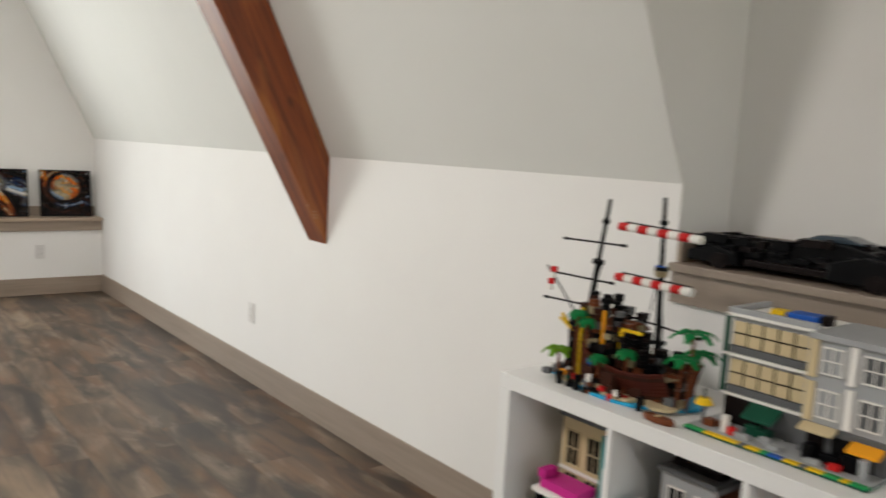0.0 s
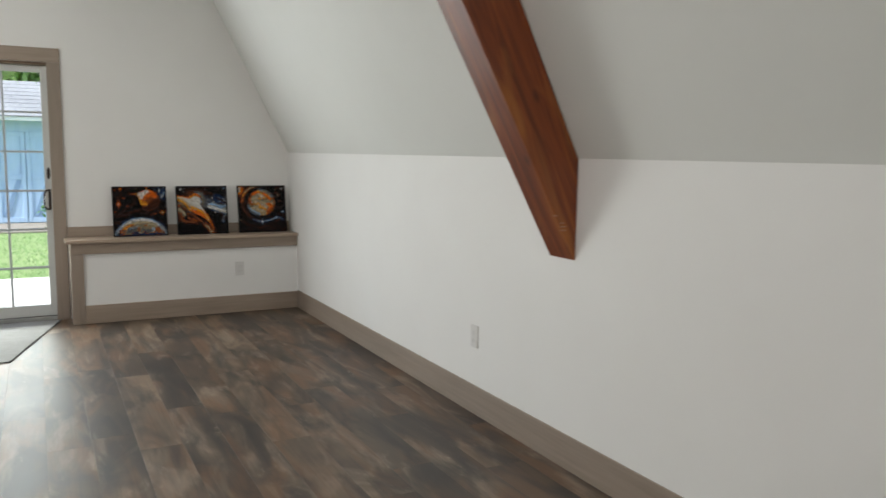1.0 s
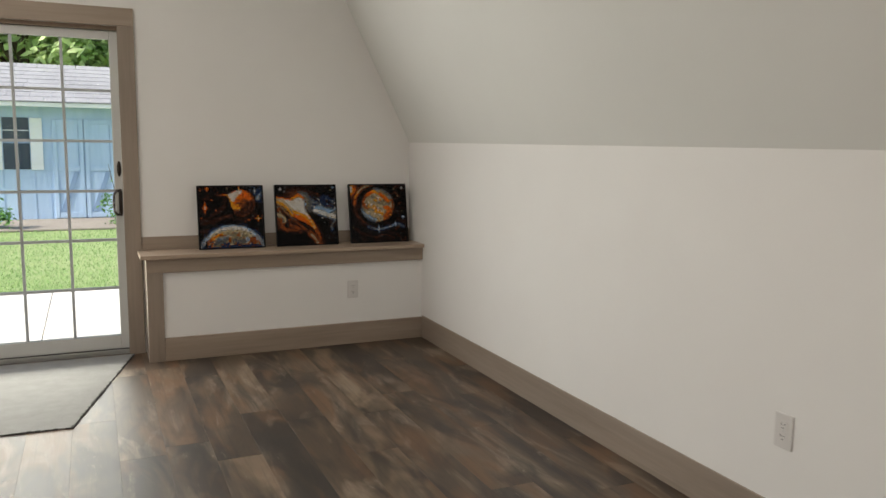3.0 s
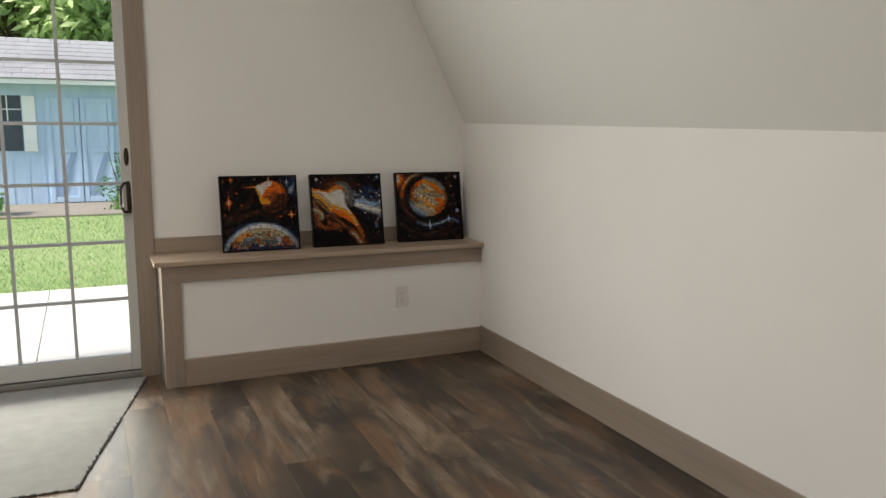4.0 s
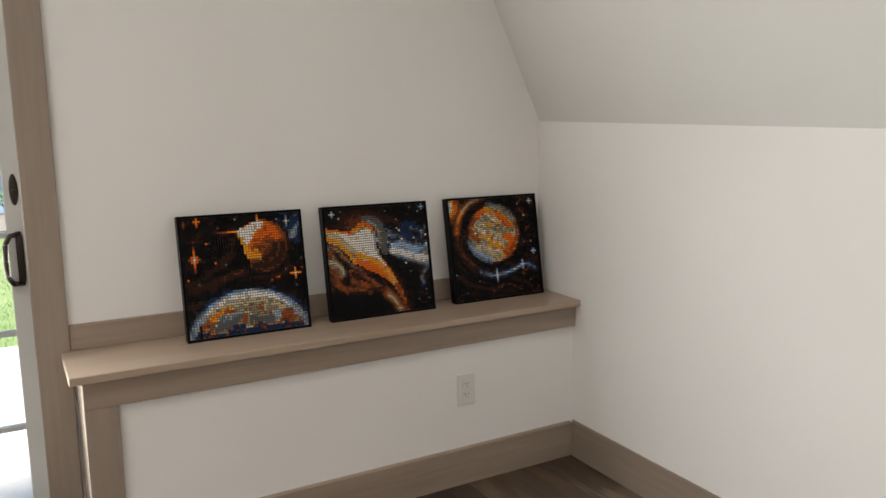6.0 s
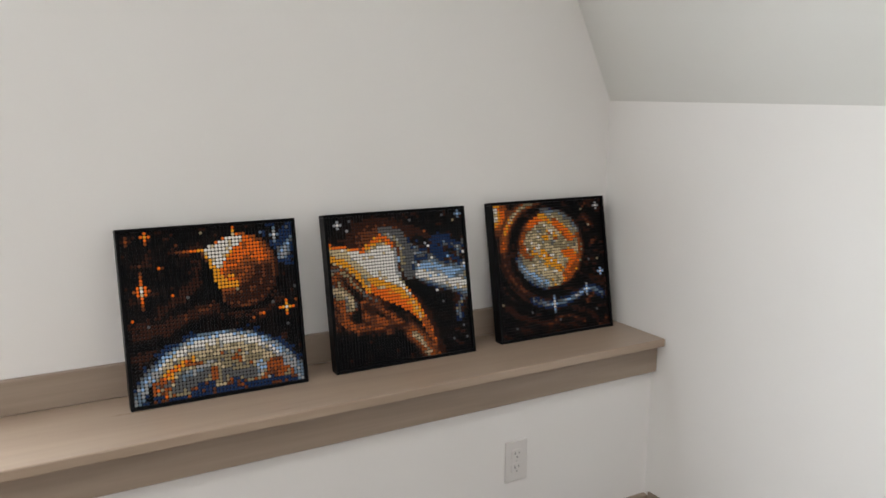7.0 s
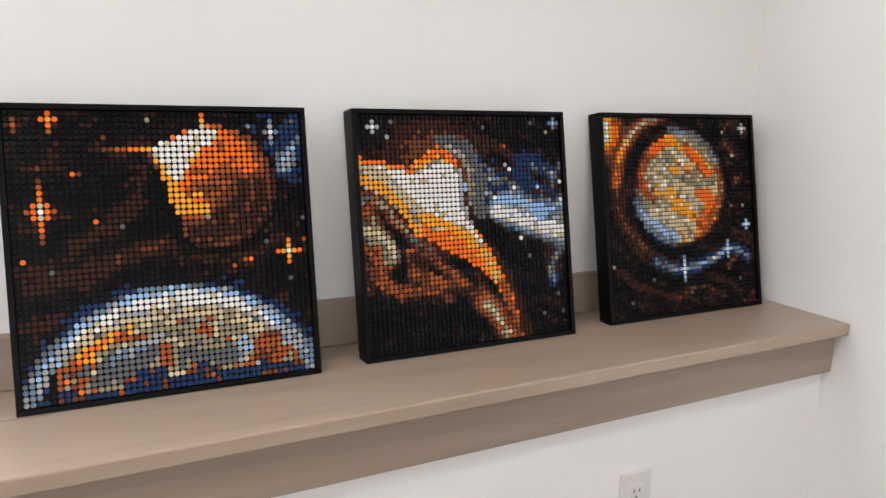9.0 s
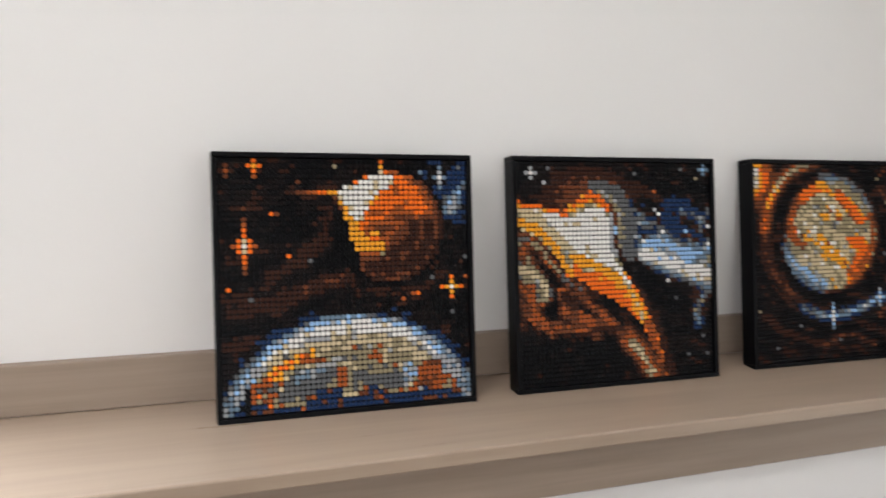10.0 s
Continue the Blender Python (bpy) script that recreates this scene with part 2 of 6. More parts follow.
def prism(points, axis, a, b, bevel=0.0, bm=None):
    """A polygon, given in the two other axes in order, pushed from a to b along axis."""
    own = bmesh.new()

    def at(p, s):
        return {'x': (s, *p), 'y': (p[0], s, p[1]), 'z': (*p, s)}[axis]
    lo = [own.verts.new(at(p, a)) for p in points]
    hi = [own.verts.new(at(p, b)) for p in points]
    own.faces.new(lo)
    own.faces.new(hi)
    for i in range(len(points)):
        j = (i + 1) % len(points)
        own.faces.new((lo[i], lo[j], hi[j], hi[i]))
    bmesh.ops.recalc_face_normals(own, faces=own.faces[:])
    if bevel:
        bmesh.ops.bevel(own, geom=own.edges[:], offset=bevel, segments=2, profile=0.5, affect='EDGES')
    return own if bm is None else joined(bm, own)


def rod(a, b, r0, r1=None, sides=10, bm=None):
    """A round bar from a to b."""
    own = bmesh.new()
    a, b = Vector(a), Vector(b)
    r1 = r0 if r1 is None else r1
    m = Matrix.Translation((a + b) / 2) @ (b - a).to_track_quat('Z', 'Y').to_matrix().to_4x4()
    bmesh.ops.create_cone(own, cap_ends=True, segments=sides, radius1=r0, radius2=r1, depth=(b - a).length, matrix=m)
    return own if bm is None else joined(bm, own)


def shaped(ob):
    for p in ob.data.polygons:
        p.use_smooth = True
    return ob


def structure(name, bm, material, label, category="wall"):
    return tagged(part(name, bm, material), label, category, kind="structure")


# ---- the room: walls, ceiling, floor bed ----
KNEE_X, KNEE_Z, GABLE_Y, LOW_Y, DORMER_Y = 1.25, 1.303, 7.10, 6.862, 1.103
CEIL_Z, SLOPE = 3.05, 2.0
TOP_X = KNEE_X - (CEIL_Z - KNEE_Z) / SLOPE
MID_X, REAR_Y = -1.48, -6.5
DOOR_R, DOOR_L, DOOR_TOP = -0.575, -2.385, 1.945


def mirror(x):
    return 2 * MID_X - x


gable = [(mirror(KNEE_X) - 0.15, -0.15), (DOOR_L, -0.15), (DOOR_L, DOOR_TOP), (DOOR_R, DOOR_TOP), (DOOR_R, -0.15), (KNEE_X + 0.15, -0.15), (KNEE_X + 0.15, KNEE_Z), (TOP_X + 0.15, CEIL_Z), (TOP_X + 0.15, CEIL_Z + 0.1), (mirror(TOP_X) - 0.15, CEIL_Z + 0.1), (mirror(TOP_X) - 0.15, CEIL_Z), (mirror(KNEE_X) - 0.15, KNEE_Z)]
structure("wall_north", prism(gable, 'y', GABLE_Y, GABLE_Y + 0.16), WALL, "white painted gable wall around the glass door")
structure("foundation_wall", box(-0.468, LOW_Y, 0, KNEE_X, GABLE_Y, 0.613), WALL, "white thickened lower wall under the wooden ledge")
structure("wall_east", box(KNEE_X, DORMER_Y + 0.004, -0.1, KNEE_X + 0.15, GABLE_Y, KNEE_Z), WALL, "white painted knee wall below the sloped ceiling")
slab = [(KNEE_X, KNEE_Z), (TOP_X, CEIL_Z), (TOP_X + 0.15, CEIL_Z + 0.1), (KNEE_X + 0.15, KNEE_Z)]
structure("ceiling_slope", prism(slab, 'y', DORMER_Y + 0.004, GABLE_Y), CEIL, "white sloped ceiling rising steeply from the knee wall", "ceiling")
cheek = [(KNEE_X + 0.002, 1.06), (1.66, 1.06), (1.66, CEIL_Z), (TOP_X + 0.004, CEIL_Z), (KNEE_X + 0.002, KNEE_Z + 0.002)]
structure("dormer_cheek", prism(cheek, 'y', DORMER_Y, DORMER_Y + 0.12), WALL, "white side wall of the dormer beside the slope")
structure("dormer_wall", box(1.495, REAR_Y, 1.06, 1.66, DORMER_Y, CEIL_Z), WALL, "white dormer wall set back above the wooden ledge")
structure("dormer_foundation", box(KNEE_X, REAR_Y, -0.1, 1.495, DORMER_Y + 0.002, 1.063), WALL, "white lower wall under the dormer ledge")
structure("ceiling", box(mirror(TOP_X) - 0.1, REAR_Y, CEIL_Z, 1.66, GABLE_Y, CEIL_Z + 0.1), CEIL, "white flat ceiling above the room", "ceiling")
structure("wall_west", box(mirror(KNEE_X) - 0.15, REAR_Y, -0.1, mirror(KNEE_X), GABLE_Y, KNEE_Z), WALL, "white painted knee wall on the far side")
slab_w = [(mirror(x), z) for x, z in slab]
structure("ceiling_slope_west", prism(slab_w, 'y', REAR_Y, GABLE_Y), CEIL, "white sloped ceiling on the far side", "ceiling")
# Unseen rear wall; its wide opening is added to go with the fill lamp.
rear = bmesh.new()
for b in ((-4.4, -0.1, -2.5, CEIL_Z), (0.1, -0.1, 1.66, CEIL_Z), (-2.5, -0.1, 0.1, 0.75), (-2.5, 2.45, 0.1, CEIL_Z)):
    box(b[0], REAR_Y - 0.15, b[1], b[2], REAR_Y, b[3], bm=rear)
structure("wall_south", rear, WALL, "unseen white rear wall with a wide opening added behind a fill lamp")
floor = structure("floor", box(mirror(KNEE_X) - 0.1, REAR_Y, -0.12, KNEE_X + 0.1, GABLE_Y + 0.1, -0.004), SHADOW_GAP, "brown and grey wood-look plank floor", "floor")

# Wooden ledge and trims along the gable wall.
LEDGE_Z = 0.637
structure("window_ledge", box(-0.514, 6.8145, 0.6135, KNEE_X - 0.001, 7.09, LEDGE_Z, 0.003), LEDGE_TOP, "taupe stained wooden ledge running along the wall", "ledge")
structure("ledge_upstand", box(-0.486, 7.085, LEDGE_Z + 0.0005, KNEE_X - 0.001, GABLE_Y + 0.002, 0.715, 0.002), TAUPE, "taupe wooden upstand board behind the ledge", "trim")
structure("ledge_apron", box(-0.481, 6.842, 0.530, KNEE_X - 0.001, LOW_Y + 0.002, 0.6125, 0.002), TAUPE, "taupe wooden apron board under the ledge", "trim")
structure("corner_board", box(-0.481, 6.842, 0.0, -0.391, LOW_Y + 0.002, 0.5295, 0.002), TAUPE_Z, "taupe wooden upright board beside the door", "trim")
structure("end_board", box(-0.481, LOW_Y + 0.003, 0.0, -0.467, 7.079, 0.6125, 0.001), TAUPE_Z, "taupe wooden end board of the thickened wall", "trim")
structure("baseboard_north", box(-0.390, 6.842, 0.0, 1.2495, LOW_Y + 0.002, 0.138, 0.002), TAUPE, "tall taupe wooden baseboard on the gable wall", "baseboard")
structure("baseboard_east", box(1.2445, REAR_Y, 0.0, KNEE_X + 0.002, LOW_Y - 0.0205, 0.150, 0.002), TAUPE_Y, "tall taupe wooden baseboard along the knee wall", "baseboard")
structure("baseboard_west", box(mirror(KNEE_X) - 0.002, REAR_Y, 0.0, mirror(1.235), GABLE_Y, 0.122, 0.002), TAUPE_Y, "tall taupe wooden baseboard on the far side", "baseboard")

# Dormer ledge.
structure("dormer_ledge", box(1.212, REAR_Y, 1.063, 1.486, DORMER_Y - 0.001, 1.086, 0.003), TAUPE_Y, "taupe stained wooden ledge under the dormer wall", "ledge")
structure("dormer_apron", box(1.232, REAR_Y, 0.975, KNEE_X + 0.002, DORMER_Y - 0.001, 1.0625, 0.002), TAUPE_Y, "taupe wooden apron board under the dormer ledge", "trim")
structure("dormer_upstand", box(1.482, REAR_Y, 1.0865, 1.497, DORMER_Y - 0.001, 1.165, 0.002), TAUPE_Y, "taupe wooden upstand behind the dormer ledge", "trim")
structure("dormer_end_upstand", box(1.252, DORMER_Y - 0.014, 1.0865, 1.481, DORMER_Y + 0.002, 1.165, 0.002), TAUPE, "taupe wooden upstand at the end of the dormer ledge", "trim")

# Door casing.
structure("casing_east", box(-0.579, 7.079, 0.0, -0.487, GABLE_Y + 0.002, 1.945, 0.003), TAUPE_Z, "taupe wooden door casing upright", "trim")
structure("casing_west", box(DOOR_L - 0.09, 7.079, 0.0, DOOR_L + 0.004, GABLE_Y + 0.002, 1.945, 0.003), TAUPE_Z, "taupe wooden door casing upright", "trim")
structure("casing_head", box(DOOR_L - 0.09, 7.079, 1.9455, -0.487, GABLE_Y + 0.002, 2.048, 0.003), TAUPE, "taupe wooden door casing across the head", "trim")
structure("head_jamb", box(DOOR_L, GABLE_Y + 0.003, 1.922, DOOR_R, GABLE_Y + 0.16, 1.9445), JAMB, "brown wooden head jamb above the glass door", "trim")

# ---- rafter beam ----
beam_pts = [(KNEE_X - 0.001, 0.889), (KNEE_X - 0.001, KNEE_Z - 0.003), (TOP_X - 0.003, CEIL_Z - 0.003), (TOP_X - 0.33, CEIL_Z - 0.003)]
beam = tagged(part("rafter_beam", prism(beam_pts, 'y', 3.030, 3.207, 0.004), BEAM), "reddish-brown stained timber rafter against the sloped ceiling", "beam")
scratches = bmesh.new()
for i, (dx, dz, ln) in enumerate(((0.095, 1.075, 0.026), (0.062, 1.045, 0.022), (0.050, 1.030, 0.034), (0.052, 1.016, 0.030))):
    box(KNEE_X - dx - ln, 3.0285, dz, KNEE_X - dx, 3.0305, dz + 0.0022, bm=scratches)
part("scratch", scratches, plastic("worn_wood", (0.45, 0.27, 0.18), 0.6), beam, "pale scratch marks in the stain")


# ---- flush ceiling lights: unseen, added to supply overhead light ----
for y, watts in ((5.4, 10.0), (2.2, 24.0), (-2.4, 14.0)):
    fixture = thing("added_ceiling_light", "unseen round white flush ceiling light added for overhead light", "lamp", "ceiling lights", (-1.7, y, CEIL_Z))
    part("frame", rod((0, 0, -0.022), (0, 0, -0.0005), 0.32, 0.32, 40), WHITE_VINYL, fixture)
    glow = Mat("lamp_diffuser", (0.9, 0.9, 0.88), 0.5)
    glow.b.inputs["Emission Color"].default_value = (1.0, 0.94, 0.87, 1)
    glow.b.inputs["Emission Strength"].default_value = 1.0
    part("diffuser", rod((0, 0, -0.030), (0, 0, -0.0222), 0.29, 0.30, 40), glow.m, fixture)
    disc = bpy.data.lights.new("overhead_fill", 'AREA')
    disc.shape, disc.size, disc.energy, disc.color = 'DISK', 0.58, watts, (1.0, 0.94, 0.88)
    new("overhead_fill", disc).matrix_world = look((-1.7, y, CEIL_Z - 0.034), (-1.7, y + 0.0001, 0))

# ---- outlets ----
def outlet(label, at, turn):
    """A duplex outlet facing -y before its turn."""
    o = thing("wall_outlet", label, "outlet", "wall outlets")
    part("cover_plate", box(-0.035, -0.006, -0.0575, 0.035, 0.0, 0.0575, 0.0022), OUTLET, o)
    for dz in (-0.0195, 0.0195):
        f = part("receptacle", prism([(-0.0165, -0.0105 + dz), (-0.010, -0.0145 + dz), (0.010, -0.0145 + dz), (0.0165, -0.0105 + dz), (0.0165, 0.0105 + dz), (0.010, 0.0145 + dz), (-0.010, 0.0145 + dz), (-0.0165, 0.0105 + dz)], 'y', -0.0085, -0.0055), OUTLET, o)
        s = bmesh.new()
        for dx, h in ((-0.0063, 0.0075), (0.0063, 0.006)):
            box(dx - 0.0011, -0.0088, dz + 0.001 - h / 2 + 0.003, dx + 0.0011, -0.0083, dz + 0.001 + h / 2 + 0.003, bm=s)
        rod((0, -0.0088, dz - 0.0075), (0, -0.0083, dz - 0.0075), 0.0022, bm=s)
        part("slots", s, SLOT, f)
    part("screw", rod((0, -0.0068, 0), (0, -0.0058, 0), 0.0028), CHROME, o)
    o.matrix_world = pose(*at, 0, 0, turn)
    return o


outlet("white duplex power outlet on the low wall under the ledge", (0.767, LOW_Y, 0.358), 0)
outlet("white duplex power outlet on the long knee wall", (KNEE_X, 3.832, 0.402), -90)


# ---- sliding glass door ----
def door_leaf(parent, x0, x1, y0, y1, handle):
    """One leaf with three by six panes."""
    leaf = thing("door_leaf", "white framed leaf with a grid of muntins", "")
    del leaf["label"]
    leaf.parent = parent
    stile, top, bottom = 0.048, 0.048, 0.082
    z0, z1 = 0.034, 1.918
    part("stile", box(x0, y0, z0, x0 + stile, y1, z1, 0.003), WHITE_VINYL, leaf)
    part("stile", box(x1 - stile, y0, z0, x1, y1, z1, 0.003), WHITE_VINYL, leaf)
    part("rail", box(x0 + stile + 0.0005, y0 + 0.001, z1 - top, x1 - stile - 0.0005, y1 - 0.001, z1, 0.002), WHITE_VINYL, leaf)
    part("rail", box(x0 + stile + 0.0005, y0 + 0.001, z0, x1 - stile - 0.0005, y1 - 0.001, z0 + bottom, 0.002), WHITE_VINYL, leaf)
    gx0, gx1, gz0, gz1 = x0 + stile, x1 - stile, z0 + bottom, z1 - top
    ym = (y0 + y1) / 2
    pane = part("glass_pane", box(gx0, ym - 0.003, gz0, gx1, ym + 0.003, gz1), GLASS, leaf)
    pane.visible_shadow = False
    for i in (1, 2):
        x = gx0 + (gx1 - gx0) * i / 3
        part("muntin", box(x - 0.008, ym - 0.012, gz0, x + 0.008, ym + 0.012, gz1, 0.002), GRILLE, leaf)
    for i in range(1, 6):
        z = gz0 + (gz1 - gz0) * i / 6
        part("muntin", box(gx0, ym - 0.0115, z - 0.008, gx1, ym + 0.0115, z + 0.008, 0.002), GRILLE, leaf)
    if handle:
        h = bmesh.new()
        hx, za, zb = x1 - 0.022, 0.845, 1.005
        prism([(hx - 0.006, za), (hx + 0.010, za), (hx + 0.014, za + 0.02), (hx + 0.014, zb - 0.02), (hx + 0.010, zb), (hx - 0.006, zb)], 'y', y0 - 0.010, y0 - 0.0005, 0.002, bm=h)
        loop = [Vector((hx, y0 - 0.008, za + 0.008)), Vector((hx - 0.020, y0 - 0.026, za + 0.010)), Vector((hx - 0.033, y0 - 0.034, za + 0.034)), Vector((hx - 0.035, y0 - 0.036, (za + zb) / 2)), Vector((hx - 0.033, y0 - 0.034, zb - 0.034)), Vector((hx - 0.020, y0 - 0.026, zb - 0.010)), Vector((hx, y0 - 0.008, zb - 0.008))]
        for a, b in zip(loop, loop[1:]):
            rod(a, b, 0.0072, sides=10, bm=h)
        shaped(part("pull_handle", h, BRONZE, leaf, "dark bronze pull handle"))
        l = bmesh.new()
        bmesh.ops.create_uvsphere(l, u_segments=16, v_segments=10, radius=1.0, matrix=Matrix.Translation((hx + 0.002, y0, 1.125)) @ Matrix.Diagonal((0.012, 0.007, 0.046, 1)))
        box(hx - 0.002, y0 - 0.022, 1.108, hx + 0.005, y0 - 0.004, 1.126, 0.002, bm=l)
        shaped(part("thumb_lock", l, BRONZE, leaf, "dark oval thumb lock"))
    return leaf


door = tagged(thing("door_1", "closed white sliding glass door with grid muntins", "door"), kind="structure")
part("frame", box(DOOR_L, 7.105, 0.0, DOOR_R, 7.24, 0.030, 0.002), ALU, door, "grey aluminium sill track")
part("frame", box(DOOR_R - 0.0, 7.195, 0.031, DOOR_R + 0.002, 7.24, 1.92), WHITE_VINYL, door)
part("track_lip", box(DOOR_L, 7.112, 0.0305, DOOR_R, 7.118, 0.0345), SHADOW_GAP, door)
door_leaf(door, -1.427, DOOR_R, 7.122, 7.160, True)
door_leaf(door, DOOR_L, -1.40, 7.175, 7.213, False)

# Grey mat by the door.
mat = thing("door_mat", "grey low-pile mat with a cut corner and frayed dark edge", "mat")
outline = [(-0.556, 7.065), (-0.876, 5.862), (-1.25, 5.88), (-2.05, 5.89), (-2.40, 7.065)]
part("mat_surface", prism(outline, 'z', 0.0012, 0.0075, 0.001), MAT_GREY, mat)
edge = bmesh.new()
rng = random.Random(4)
for (ax, ay), (bx, by) in zip(outline, outline[1:]):
    a, b = Vector((ax, ay, 0)), Vector((bx, by, 0))
    n = int((b - a).length / 0.012)
    side = Vector(((b - a).y, -(b - a).x, 0)).normalized()
    for i in range(n):
        if rng.random() < 0.2:
            continue
        p, q = a.lerp(b, i / n), a.lerp(b, (i + 1.1) / n)
        w = rng.uniform(0.003, 0.010)
        c = (p + q) / 2 - side * 0.0
        box(min(p.x, q.x) - w / 2, min(p.y, q.y) - w / 2, 0.0014, max(p.x, q.x) + w / 2, max(p.y, q.y) + w / 2, rng.uniform(0.004, 0.0088), bm=edge)
tagged(part("frayed_edge", edge, MAT_EDGE, mat, "dark frayed binding"), kind="stuff")

# ---- outdoors ----
OUT_Z = -0.12
tagged(part("ground", box(-150, -300, OUT_Z - 0.3, 150, 300, OUT_Z), GROUND), "green mown lawn with some dry patches", "ground", kind="structure")
patio = tagged(thing("patio", "pale sunlit concrete patio slabs outside the door", "pavement"), kind="structure")
for i in range(5):
    for j in range(2):
        part("slab", box(-5.6 + i * 1.5, 7.30 + j * 1.28, OUT_Z + 0.002, -4.104 + i * 1.5, 8.576 + j * 1.28, OUT_Z + 0.05, 0.006), CONCRETE, patio)
structure("shed_pad", box(-2.1, 15.3, OUT_Z + 0.002, 0.35, 16.98, OUT_Z + 0.035, 0.01), PAD, "worn concrete pad in front of the shed doors", "pavement")

rng = random.Random(11)
blades = bmesh.new()
for i in range(30000):
    x, y = rng.uniform(-3.6, 0.9), 9.86 + 6.9 * rng.random() ** 1.3
    if y > 15.3 and -2.1 < x < 0.35:
        continue
    h, w, a = rng.uniform(0.015, 0.045), rng.uniform(0.002, 0.005), rng.uniform(0, 6.28)
    d = Vector((math.cos(a), math.sin(a), 0)) * w
    tip = Vector((x + rng.uniform(-0.03, 0.03), y + rng.uniform(-0.03, 0.03), OUT_Z + h))
    p = Vector((x, y, OUT_Z - 0.002))
    blades.faces.new([blades.verts.new(q) for q in (p - d, p + d, tip)])
tagged(part("grass", blades, BLADE), "short green lawn grass", "grass", kind="stuff")

# Shed.
SHED_Y = 17.0
shed = thing("garden_shed", "pale blue wooden shed with double doors and grey shingle roof", "shed")
shed.location = (-0.26, 0, 0)
part("wall", box(-3.1, SHED_Y, OUT_Z, 2.6, SHED_Y + 3.6, 2.0), SHED_BLUE, shed)
for i in range(24):
    x = -3.0 + i * 0.235
    if not -1.06 < x < -0.1:
        part("batten", box(x, SHED_Y - 0.006, OUT_Z + 0.02, x + 0.012, SHED_Y + 0.001, 1.83), SHED_BLUE, shed)
part("fascia", box(-3.4, 16.66, 1.795, 2.9, 16.70, 1.865, 0.004), SHED_TRIM, shed, "white eave board")
part("soffit", box(-3.4, 16.70, 1.80, 2.9, SHED_Y, 1.82), SHED_BLUE, shed)
roof = bmesh.new()
n_course = 9
for i in range(n_course):
    y0, z0 = 16.64 + i * 2.3 / n_course, 1.865 + i * 0.78 / n_course
    y1, z1 = 16.64 + (i + 1.12) * 2.3 / n_course, 1.865 + (i + 1.12) * 0.78 / n_course
    inset = 0.9 * i / n_course
    k = 0
    x = -3.45 + inset
    while x < 2.95 - inset:
        wd = 0.33 + 0.08 * noise.noise((i * 3.1, k * 1.7, 0))
        lift = 0.006 + 0.005 * noise.noise((i * 2.3, k * 2.9, 4))
        prism([(y0, z0 + lift), (y1, z1), (y1, z1 + 0.012), (y0, z0 + 0.016 + lift)], 'x', x, min(x + wd - 0.006, 2.95 - inset), bm=roof)
        x += wd
        k += 1
part("roof", roof, SHINGLE, shed, "grey asphalt shingles")
part("roof_deck", prism([(16.7, 1.80), (18.95, 2.60), (SHED_Y + 3.7, 1.85)], 'x', -2.6, 2.0), SHINGLE, shed)
for x0, x1, lean in ((-1.055, -0.575, 1), (-0.56, -0.08, -1)):
    dl = part("shed_door", box(x0, SHED_Y - 0.03, -0.075, x1, SHED_Y - 0.002, 1.60, 0.004), SHED_BLUE, shed)
    for a, b in (((x0, -0.07), (x0 + 0.07, 1.6)), ((x1 - 0.07, -0.07), (x1, 1.6)), ((x0 + 0.07, 1.53), (x1 - 0.07, 1.6)), ((x0 + 0.07, 0.73), (x1 - 0.07, 0.80)), ((x0 + 0.07, -0.07), (x1 - 0.07, 0.02))):
        part("board", box(a[0] + 0.003, SHED_Y - 0.046, a[1], b[0] - 0.003, SHED_Y - 0.031, b[1], 0.003), SHED_BLUE, dl)
    xa, xb = (x0 + 0.08, x1 - 0.08) if lean > 0 else (x0 + 0.08, x1 - 0.08)
    brace = prism([(xa, 0.03), (xa + 0.08, 0.03), (xb, 0.72), (xb - 0.08, 0.72)], 'y', SHED_Y - 0.045, SHED_Y - 0.031)
    part("brace", brace, SHED_LINE, dl)
    part("gap_line", box(x1 - 0.085, SHED_Y - 0.034, 0.82, x1 - 0.075, SHED_Y - 0.0305, 1.52), SHED_LINE, dl)
win = thing("window", "dark small shed window", "")
del win["label"]
win.parent = shed
part("pane", box(-1.79, SHED_Y - 0.012, 0.76, -1.40, SHED_Y - 0.004, 1.62), DARK_PANE, win, "dark reflecting pane")
part("sash_bar", box(-1.79, SHED_Y - 0.02, 1.19, -1.40, SHED_Y - 0.0125, 1.22), SHED_LINE, win)
part("sash_bar", box(-1.60, SHED_Y - 0.022, 1.22, -1.585, SHED_Y - 0.0125, 1.62), SHED_TRIM, win)
part("sash_bar", box(-1.79, SHED_Y - 0.023, 1.40, -1.40, SHED_Y - 0.0205, 1.415), SHED_TRIM, win)
for x0 in (-1.99, -1.385):
    sh = part("shutter", box(x0, SHED_Y - 0.028, 0.75, x0 + 0.185, SHED_Y - 0.002, 1.62, 0.004), SHED_TRIM, shed, "white board shutter")
    for z in (0.85, 1.46):
        part("cleat", box(x0 + 0.01, SHED_Y - 0.04, z, x0 + 0.175, SHED_Y - 0.0285, z + 0.06, 0.003), SHED_TRIM, sh)


